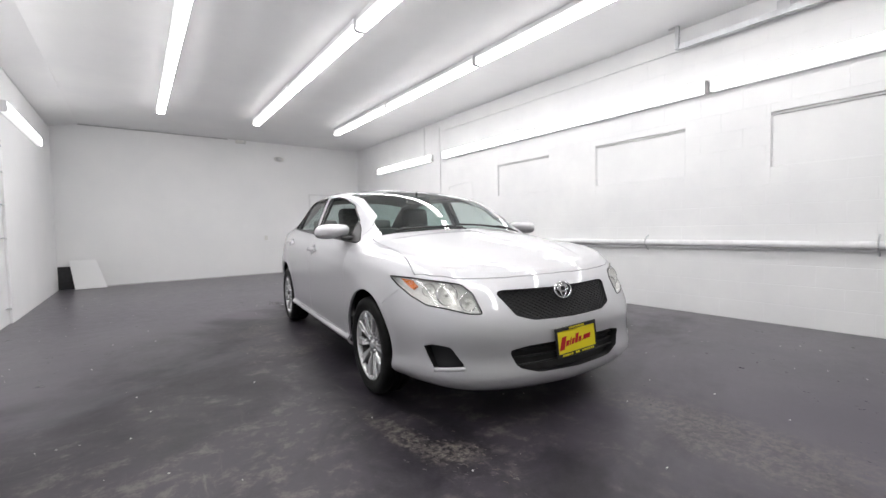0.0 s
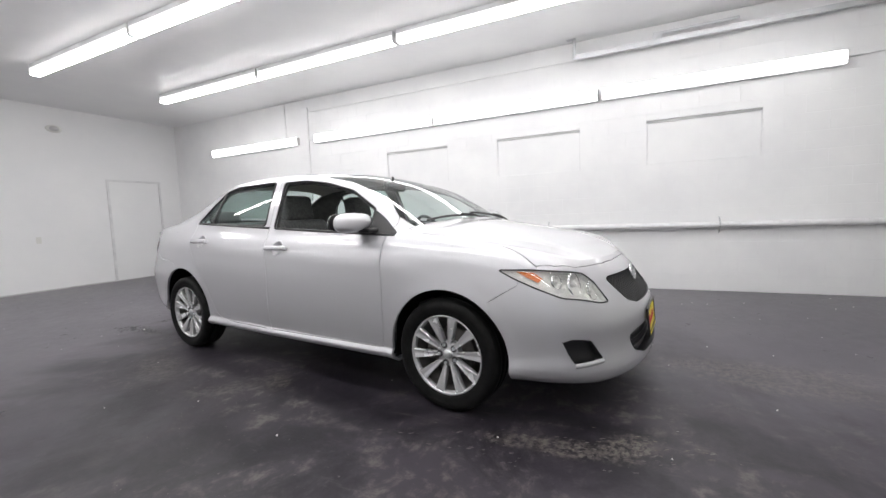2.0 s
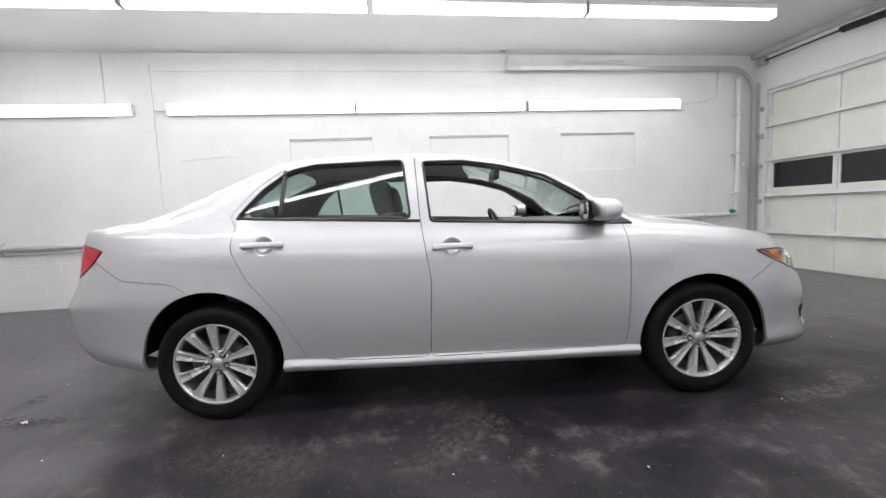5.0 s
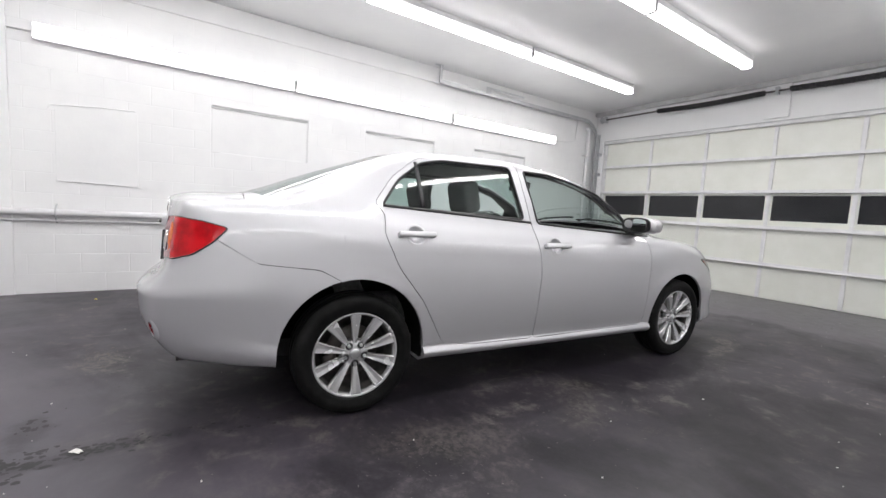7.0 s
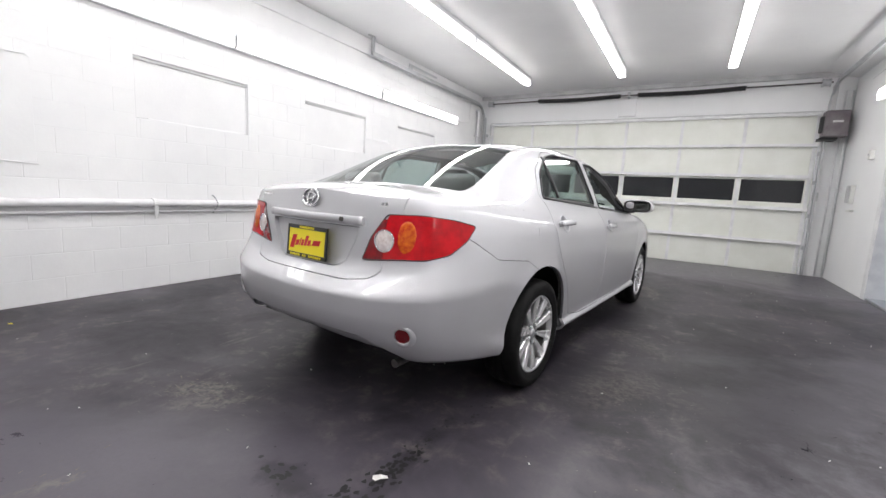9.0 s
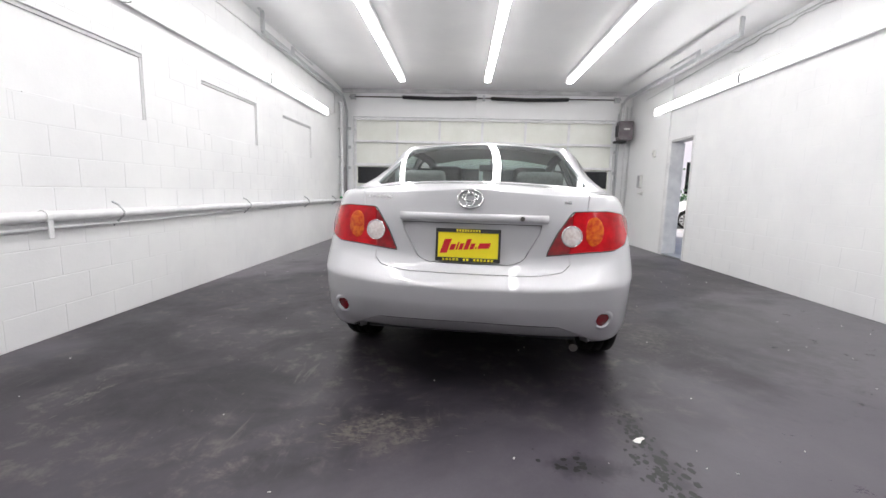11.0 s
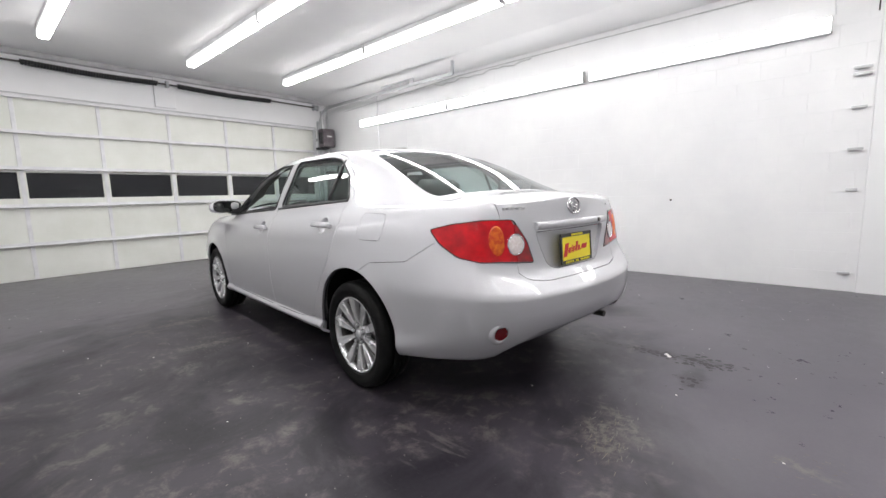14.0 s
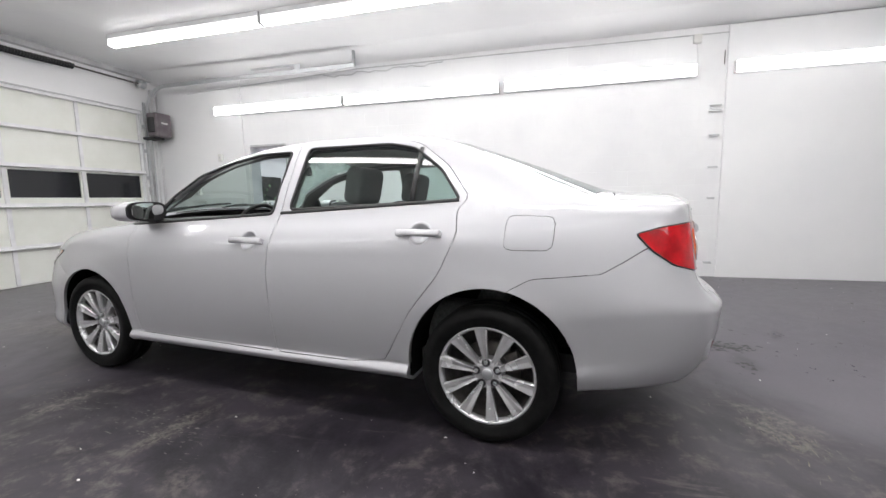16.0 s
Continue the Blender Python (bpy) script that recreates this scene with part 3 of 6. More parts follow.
REFLECTOR = ring(.63, .443, .034, 24)
FUEL = rounded([(1.350, .838), (1.540, .838), (1.550, .970), (1.358, .976)], 0.03)
NOSE = [(-3, 0), (-1.62, 0), (-1.60, .45), (-1.53, .60), (-1.68, .69), (-1.78, .80), (-3, .80)]
TAIL = [(1.58, 0), (1.56, .5), (1.37, .675), (1.46, .725), (1.72, .752), (1.80, .80), (1.88, .85), (3, .85), (3, 0)]
VALANCE = rounded([(-0.050, 0.000), (0.600, 0.000), (0.600, 0.325), (0.520, 0.365), (0.430, 0.408), (-0.050, 0.415)], 0.03)
SILL = [(-1.0, 0), (-1.0, .294), (.62, .299), (1.0, .322), (1.0, 0)]
SHOULDER_ROW, RAIL_ROW = 30, 48
# name, view, outline, rows it may use, and the stretch of y it may use; the first that fits a patch of skin takes it
REGIONS = [
    ("arch", "side", arch(-1.284, 0.304, 0.346), (0, 26), (-1.75, -0.85)),
    ("arch", "side", arch(1.282, 0.320, 0.36), (0, 26), (0.85, 1.75)),
    ("fuel_door", "side", FUEL, (12, 40), (1.3, 1.6)),
    ("front_window", "side", FRONT_WINDOW, (24, 52), (-1, 1)),
    ("rear_window", "side", REAR_WINDOW, (24, 52), (0, 1.3)),
    ("sail", "side", SAIL, (24, 48), (-1, -.6)),
    ("handle_hole", "side", ring(0.03, 0.852, 0.046, 24), (8, 40), (-0.2, 0.2)),
    ("handle_hole", "side", ring(0.985, 0.899, 0.046, 24), (8, 40), (0.8, 1.15)),
    ("front_door", "side", FRONT_DOOR, (0, 52), (-1, 1)),
    ("rear_door", "side", REAR_DOOR, (0, 52), (0, 1.3)),
    ("headlamp", "nose", HEADLAMP, (0, 40), (-3, -1.4)),
    ("grille", "end", GRILLE, (0, 40), (-3, -1.8)),
    ("intake", "end", INTAKE, (0, 40), (-3, -1.8)),
    ("fog_pocket", "end", FOGPOCKET, (0, 40), (-3, -1.6)),
    ("taillamp_inner", "tail", LAMP_INNER, (0, 40), (1.7, 3)),
    ("taillamp", "tail", TAILLAMP, (0, 40), (1.7, 3)),
    ("reflector", "end", REFLECTOR, (0, 30), (1.9, 3)),
    ("windshield", "top", SHIELD, (47, 99), (-1.3, 0)),
    ("rear_glass", "top", BACKLIGHT, (31, 99), (0.8, 1.9)),
    ("hood", "top", HOOD, (23, 99), (-3, -.9)),
    ("plate_recess", "end", RECESS, (0, 60), (1.95, 3)),
    ("trunk_lid", "end", TRUNK, (0, 99), (1.772, 3)),
    ("valance", "end", VALANCE, (0, 30), (1.9, 3)),
    ("front_bumper", "side", NOSE, (0, 34), (-3, -1.4)),
    ("rear_bumper", "side", TAIL, (0, 34), (1.3, 3)),
    ("sill", "side", SILL, (0, 20), (-1, 1)),
    ("roof", "top", ROOF, (48, 99), (-.5, 1.3)),
]


def inside(p, poly):
    """Which of the points p lie in a polygon."""
    a = np.asarray(poly)
    b = np.roll(a, -1, axis=0)
    hit = np.zeros(p.shape[:-1], bool)
    for (ax, ay), (bx, by) in zip(a, b):
        if ay != by:
            cross = (ay > p[..., 1]) != (by > p[..., 1])
            hit ^= cross & (p[..., 0] < (bx - ax) * (p[..., 1] - ay) / (by - ay) + ax)
    return hit


def nearest(q, poly):
    """The place on a polygon's edge nearest to q."""
    a = np.asarray(poly)
    d = np.roll(a, -1, axis=0) - a
    t = np.clip(((q - a) * d).sum(1) / np.maximum((d * d).sum(1), 1e-12), 0, 1)
    s = a + d * t[:, None]
    return s[((s - q) ** 2).sum(1).argmin()]


def cut_skin():
    """Gives each patch of the half skin its panel, draws the patches' corners onto the outlines, and returns points, normals and labels."""
    g = skin()
    mid = (g[:-1, :-1] + g[1:, :-1] + g[1:, 1:] + g[:-1, 1:]) / 4
    label = np.full(mid.shape[:2], -1)
    rows = np.arange(mid.shape[1])[None, :]
    for k, (name, view, poly, (r0, r1), (y0, y1)) in enumerate(REGIONS):
        h, v = (np.array(w) for w in VIEWS[view])
        fit = inside(np.stack([mid @ h, mid @ v], -1), poly) & (rows >= r0) & (rows < r1) & (mid[..., 1] > y0) & (mid[..., 1] < y1)
        label[(label < 0) & fit] = k
    rest = label < 0
    label[rest & (mid[..., 1] < -0.6) & (rows < 60)] = len(REGIONS)
    label[label < 0] = len(REGIONS) + 1
    # stray slivers of the two outer panels go to the panel beside them
    for k in (len(REGIONS), len(REGIONS) + 1):
        todo, groups = {tuple(c) for c in np.argwhere(label == k)}, []
        while todo:
            some, edge = [], [todo.pop()]
            while edge:
                a, b = edge.pop()
                some.append((a, b))
                near = {(a + 1, b), (a - 1, b), (a, b + 1), (a, b - 1)} & todo
                todo -= near
                edge += near
            groups.append(some)
        for some in sorted(groups, key=len)[:-1]:
            beside = [label[q] for a, b in some for q in ((a + 1, b), (a - 1, b), (a, b + 1), (a, b - 1))
                      if 0 <= q[0] < label.shape[0] and 0 <= q[1] < label.shape[1] and label[q] != k and REGIONS[min(label[q], len(REGIONS) - 1)][0] != "arch"]
            if beside:
                for q in some:
                    label[q] = max(set(beside), key=beside.count)
    du = np.gradient(g, axis=0)
    dv = np.gradient(g, axis=1)
    nor = np.cross(dv, du)
    size = np.linalg.norm(nor, axis=2, keepdims=True)
    nor = nor / np.maximum(size, 1e-9)
    nor[np.einsum("ijk,ijk->ij", nor, g - np.array([0, 0, 0.6])) < -0.2] *= -1
    for edge in (nor[0], nor[-1], nor[:, -1]):
        edge[:, 0] = 0
        edge /= np.maximum(np.linalg.norm(edge, axis=1, keepdims=True), 1e-9)
    moved, turned = g.copy(), nor.copy()
    nu, nv = np.gradient(nor, axis=0), np.gradient(nor, axis=1)
    ni, nj = label.shape
    for i in range(ni + 1):
        for j in range(nj + 1):
            around = {label[a, b] for a in (i - 1, i) for b in (j - 1, j) if 0 <= a < ni and 0 <= b < nj}
            if len(around) < 2:
                continue
            k = min(around)
            if k >= len(REGIONS):
                continue
            name, view, poly, _, _ = REGIONS[k]
            pr = np.array(VIEWS[view])
            p = g[i, j]
            q = pr @ p
            w = nearest(q, poly) - q
            if np.hypot(*w) > 0.028:
                continue
            tan = np.stack([du[i, j] / max(np.linalg.norm(du[i, j]), 1e-9), dv[i, j] / max(np.linalg.norm(dv[i, j]), 1e-9)], 1)
            m = pr @ tan
            if abs(np.linalg.det(m)) < 0.08:
                continue
            step = tan @ np.linalg.solve(m, w)
            if np.linalg.norm(step) < 0.045:
                moved[i, j] = p + step
                a, b = np.linalg.solve(m, w) / np.maximum([np.linalg.norm(du[i, j]), np.linalg.norm(dv[i, j])], 1e-9)
                bent_n = nor[i, j] + nu[i, j] * np.clip(a, -1, 1) + nv[i, j] * np.clip(b, -1, 1)
                turned[i, j] = bent_n / max(np.linalg.norm(bent_n), 1e-9)
            if i in (0, ni) or j == nj:
                moved[i, j, 0] = 0
    for edge in (turned[0], turned[-1], turned[:, -1]):
        edge[:, 0] = 0
    return moved, turned, label


SKIN, NORMAL, LABEL = cut_skin()


def pane_normals(name, upright=False):
    """Normals of one even sheet: a low polynomial of x and y (of y and z on an upright pane) through the skin's own normals on that pane."""
    cells = np.argwhere(np.isin(LABEL, [k for k, n in enumerate(NAMES) if n == name]))
    on = np.zeros(NORMAL.shape[:2], bool)
    for i, j in cells:
        on[i:i + 2, j:j + 2] = True
    x, y = SKIN[on][:, 0], SKIN[on][:, 1]
    y = y - y.mean()
    odd, even = np.stack([x, x * y, x**3], 1), np.stack([x * 0 + 1, y, y * y, x * x], 1)
    if upright:
        z = SKIN[on][:, 2] - 1.2
        odd = even = np.stack([x * 0 + 1, y, z], 1)
    n = np.stack([basis @ np.linalg.lstsq(basis, NORMAL[on][:, k], rcond=None)[0] for k, basis in enumerate((odd, even, even))], 1)
    full = NORMAL.copy()
    full[on] = n / np.linalg.norm(n, axis=1, keepdims=True)
    return full


NAMES = [r[0] for r in REGIONS] + ["fender", "quarter_panel"]
PANE_NORMAL = {name: pane_normals(name) for name in ("windshield", "rear_glass")}
PANE_NORMAL["rear_window"] = pane_normals("rear_window", True)


def panel(name, sides=(1,), shift=0.0, gap=0.0015, lip=0.016, thick=0.0, flip=False):
    """A bmesh of one panel of the skin on the given sides (1: the car's left, -1: its right), pushed out by shift,
    set back from its neighbours by gap, with a turned-in lip or a second face."""
    bm = bmesh.new()
    layer = bm.verts.layers.float_vector.new("skin_normal")
    take = np.isin(LABEL, [k for k, n in enumerate(NAMES) if n == name])
    cells = np.argwhere(take)
    for sg in sides:
        flipper = np.array([sg, 1, 1])
        verts, pull = {}, {}
        for i, j in cells:
            c = SKIN[i:i + 2, j:j + 2].reshape(-1, 3).mean(0)
            for key in ((i, j), (i + 1, j), (i + 1, j + 1), (i, j + 1)):
                pull.setdefault(key, []).append(c)
        shared = {}
        for key, cs in pull.items():
            p, n = SKIN[key], NORMAL[key]
            edge = len(cs) < 4 and not (p[0] < 1e-6 and len(cs) == 2)
            if edge and gap:
                d = np.mean(cs, axis=0) - p
                d -= n * d.dot(n)
                if p[0] < 1e-6:
                    d[0] = 0
                p = p + d / max(np.linalg.norm(d), 1e-6) * gap
            v = p + n * shift
            if p[0] < 1e-6:
                v[0] = 0
            verts[key] = bm.verts.new(v * flipper)
            shade = PANE_NORMAL.get(name, NORMAL)[key]
            verts[key][layer] = Vector(shade * flipper * (-1 if flip else 1))
            shared[key] = (v, n, edge)
        count = {}
        for i, j in cells:
            quad = [(i, j), (i + 1, j), (i + 1, j + 1), (i, j + 1)]
            if (sg > 0) != flip:
                quad.reverse()
            try:
                bm.faces.new([verts[q] for q in quad]).smooth = True
            except ValueError:
                pass
            for a, b in zip(quad, quad[1:] + quad[:1]):
                count[frozenset((a, b))] = (a, b) if frozenset((a, b)) not in count else None
        if thick:
            lower = {k: bm.verts.new((p - n * thick) * flipper) for k, (p, n, _) in shared.items()}
            for i, j in cells:
                quad = [(i, j), (i + 1, j), (i + 1, j + 1), (i, j + 1)]
                if sg < 0:
                    quad.reverse()
                try:
                    bm.faces.new([lower[q] for q in quad]).smooth = True
                except ValueError:
                    pass
        if lip:
            top, low = {}, {}
            for pair in count.values():
                if pair is None:
                    continue
                a, b = pair
                if shared[a][0][0] < 1e-6 and shared[b][0][0] < 1e-6:
                    continue
                for k in (a, b):
                    if k not in top:
                        p, n, _ = shared[k]
                        top[k], low[k] = bm.verts.new(p * flipper), bm.verts.new((p - n * lip) * flipper)
                bm.faces.new((top[b], top[a], low[a], low[b])).smooth = True
    if len(sides) == 2:
        for face in (True, False):
            bmesh.ops.remove_doubles(bm, verts=[v for v in bm.verts if abs(v.co.x) < 1e-5 and (v[layer].length > 0.5) == face], dist=1e-4)
    bmesh.ops.dissolve_degenerate(bm, dist=1e-5, edges=bm.edges)
    return bm


def on_skin(view, pts, shift=0.0, sg=1, rows=(0, 99), ys=(-3, 3)):
    """Places on the skin that show at the given points of a view, with their normals."""
    pr = np.array(VIEWS[view])
    sub = SKIN[:, rows[0]:rows[1]]
    nor = NORMAL[:, rows[0]:rows[1]]
    ok = (sub[..., 1] > ys[0]) & (sub[..., 1] < ys[1])
    flat = sub[ok]
    fn = nor[ok]
    proj = flat @ pr.T
    out = []
    for p in pts:
        d = ((proj - np.array(p)) ** 2).sum(1)
        k = d.argsort()[:4]
        w = 1 / (d[k] + 1e-7)
        w /= w.sum()
        q, n = (flat[k] * w[:, None]).sum(0), (fn[k] * w[:, None]).sum(0)
        n /= np.linalg.norm(n)
        # slide within the tangent plane so that the view of the place is exact
        e = np.array(p) - pr @ q
        t = np.linalg.svd(n[None])[2][1:].T
        q = q + t @ np.linalg.lstsq(pr @ t, e, rcond=None)[0] + n * shift
        out.append((Vector(q * [sg, 1, 1]), Vector(n * [sg, 1, 1])))
    return out


def ribbon(line, width, high, closed=False):
    """A low strip of rounded section along places on the skin (each with its normal)."""
    bm = bmesh.new()
    n = len(line)
    rings = []
    for i, (p, nor) in enumerate(line):
        a = line[(i - 1) % n][0] if closed or i else p
        b = line[(i + 1) % n][0] if closed or i < n - 1 else p
        d = (b - a).normalized()
        s = d.cross(nor).normalized()
        rings.append([bm.verts.new(p + s * (width * u) + nor * (high * w)) for u, w in ((-.5, -1), (-.5, .3), (-.3, .9), (0, 1), (.3, .9), (.5, .3), (.5, -1))])
    for i in range(n if closed else n - 1):
        a, b = rings[i], rings[(i + 1) % n]
        for k in range(6):
            bm.faces.new((a[k], a[k + 1], b[k + 1], b[k])).smooth = True
    if not closed:
        bm.faces.new(rings[0])
        bm.faces.new(rings[-1][::-1])
    bmesh.ops.recalc_face_normals(bm, faces=bm.faces)
    return bm


# ---- the car's materials ----
def car_paint():
    m = material("silver_metallic_paint", (0.55, 0.55, 0.57), 0.46, 0.55, coat_weight=1.0, coat_roughness=0.03)
    s = m.node_tree.nodes["Principled BSDF"]
    tc = node(m, "ShaderNodeTexCoord")
    flake = node(m, "ShaderNodeTexNoise", Scale=900.0, Detail=1.0)
    grime = node(m, "ShaderNodeTexNoise", Scale=3.0, Detail=6.0)
    link(m, tc, "Object", flake, "Vector")
    link(m, tc, "Object", grime, "Vector")
    r = node(m, "ShaderNodeMapRange")
    r.inputs[3].default_value, r.inputs[4].default_value = 0.42, 0.50
    link(m, grime, "Fac", r, 0)
    link(m, r, 0, s, "Roughness")
    b = node(m, "ShaderNodeBump", Strength=0.06, Distance=0.0005)
    link(m, flake, "Fac", b, "Height")
    link(m, b, "Normal", s, "Normal")
    return m


def thin_glass(name, tint):
    """A pane that lets light straight through, tinted, with a mirror gloss that grows at a slant."""
    m = bpy.data.materials.new(name)
    m.use_nodes = True
    t = m.node_tree
    t.nodes.clear()
    out = t.nodes.new("ShaderNodeOutputMaterial")
    mix = t.nodes.new("ShaderNodeMixShader")
    clear = t.nodes.new("ShaderNodeBsdfTransparent")
    gloss = t.nodes.new("ShaderNodeBsdfGlossy")
    face = t.nodes.new("ShaderNodeLayerWeight")
    power = t.nodes.new("ShaderNodeMath")
    power.operation = "POWER"
    power.inputs[1].default_value = 4.5
    slant = t.nodes.new("ShaderNodeMapRange")
    slant.inputs[3].default_value, slant.inputs[4].default_value = 0.06, 0.9
    t.links.new(face.outputs["Facing"], power.inputs[0])
    t.links.new(power.outputs[0], slant.inputs[0])
    clear.inputs[0].default_value = (*tint, 1)
    gloss.inputs["Roughness"].default_value = 0.01
    t.links.new(slant.outputs[0], mix.inputs[0])
    t.links.new(clear.outputs[0], mix.inputs[1])
    t.links.new(gloss.outputs[0], mix.inputs[2])
    t.links.new(mix.outputs[0], out.inputs[0])
    return m


PAINT = car_paint()
WELL = material("wheel_well_felt", (0.006, 0.006, 0.006), 0.95, specular_ior_level=0.1)
GLASS = thin_glass("green_tinted_glass", (0.60, 0.71, 0.68))
CLEAR = thin_glass("clear_lamp_cover", (0.97, 0.97, 0.96))
CHROME = material("chrome", (0.75, 0.75, 0.76), 0.08, 1.0)
REFLECT = mottled(material("lamp_reflector", (0.75, 0.75, 0.74), 0.3, 0.25), (0.82, 0.82, 0.81), (0.94, 0.94, 0.93), 25.0, (0.15, 0.35))
AMBER = material("amber_plastic", (0.75, 0.17, 0.012), 0.15, coat_weight=0.6)
TURN = mottled(material("amber_tail_lens", (0.6, 0.1, 0.01), 0.2, specular_ior_level=0.35), (0.50, 0.03, 0.008), (0.72, 0.17, 0.012), 45.0)
RED = mottled(material("red_lamp_plastic", (0.4, 0.004, 0.012), 0.15, coat_weight=0.3, coat_roughness=0.02, specular_ior_level=0.2), (0.36, 0.001, 0.005), (0.64, 0.003, 0.010), 14.0)
DEEPRED = mottled(material("deep_red_lamp_plastic", (0.2, 0.002, 0.006), 0.12, coat_weight=0.7, coat_roughness=0.02, specular_ior_level=0.35), (0.16, 0.001, 0.004), (0.34, 0.002, 0.008), 30.0)
DARKRED = material("dark_red_reflector", (0.16, 0.004, 0.008), 0.15, coat_weight=0.5)
FROST = mottled(material("ribbed_clear_plastic", (0.75, 0.68, 0.66), 0.25), (0.62, 0.52, 0.50), (0.82, 0.76, 0.74), 60.0)
TYRE = mottled(material("tyre_rubber", (0.01, 0.01, 0.01), 0.8, specular_ior_level=0.15), (0.004, 0.004, 0.004), (0.010, 0.010, 0.010), 18.0, (0.5, 0.75), 0.3, 200)
ALLOY = mottled(material("painted_alloy", (0.62, 0.62, 0.63), 0.35, 0.55), (0.60, 0.60, 0.61), (0.70, 0.70, 0.71), 12.0, (0.20, 0.32))
DARKMETAL = mottled(material("brake_metal", (0.08, 0.08, 0.08), 0.5, 0.6), (0.05, 0.05, 0.05), (0.12, 0.11, 0.10), 10.0)
# dark barrel colour that paints in the shade behind the spokes
BARRELSHADE = mottled(material("barrel_shade", (0.06, 0.055, 0.05), 0.7), (0.03, 0.028, 0.026), (0.09, 0.085, 0.08), 14.0)
BLACKTRIM = material("black_trim_plastic", (0.02, 0.02, 0.021), 0.38)
CLOTH = mottled(material("grey_seat_cloth", (0.16, 0.15, 0.14), 0.9), (0.10, 0.102, 0.10), (0.17, 0.172, 0.17), 60.0, None, 0.5, 400)
CABIN = mottled(material("grey_cabin_plastic", (0.10, 0.10, 0.10), 0.6), (0.08, 0.08, 0.08), (0.13, 0.13, 0.125), 20.0)
LINER = mottled(material("pale_headliner_cloth", (0.45, 0.44, 0.42), 0.9), (0.46, 0.45, 0.43), (0.56, 0.55, 0.52), 40.0)
MIRROR = material("mirror_glass", (0.9, 0.9, 0.9), 0.02, 1.0)
YELLOW = material("yellow_plate_enamel", (0.85, 0.72, 0.02), 0.35)
REDINK = material("red_plate_ink", (0.55, 0.01, 0.02), 0.4)

# ---- the car's body ----
car = thing("car", "silver four-door sedan with ten-spoke alloy wheels, parked", "car", CAR_POSE)
for name, kind in (("hood", "hood"), ("trunk_lid", "trunk_lid"), ("front_bumper", "front_bumper"), ("rear_bumper", "rear_bumper"), ("roof", "roof")):
    part(kind, panel(name, (1, -1), 0.0, 0.003 if name in ("hood", "trunk_lid") else 0.0015), PAINT, car)
trunk = bpy.data.objects["trunk_lid"]
nosepart, tailpart = bpy.data.objects["front_bumper"], bpy.data.objects["rear_bumper"]
for name in ("windshield", "rear_glass"):
    pane = part(name, panel(name, (1, -1), -0.002, 0.001, 0), GLASS, car, "green-tinted glass")
    pane.visible_shadow = False
doors = {}
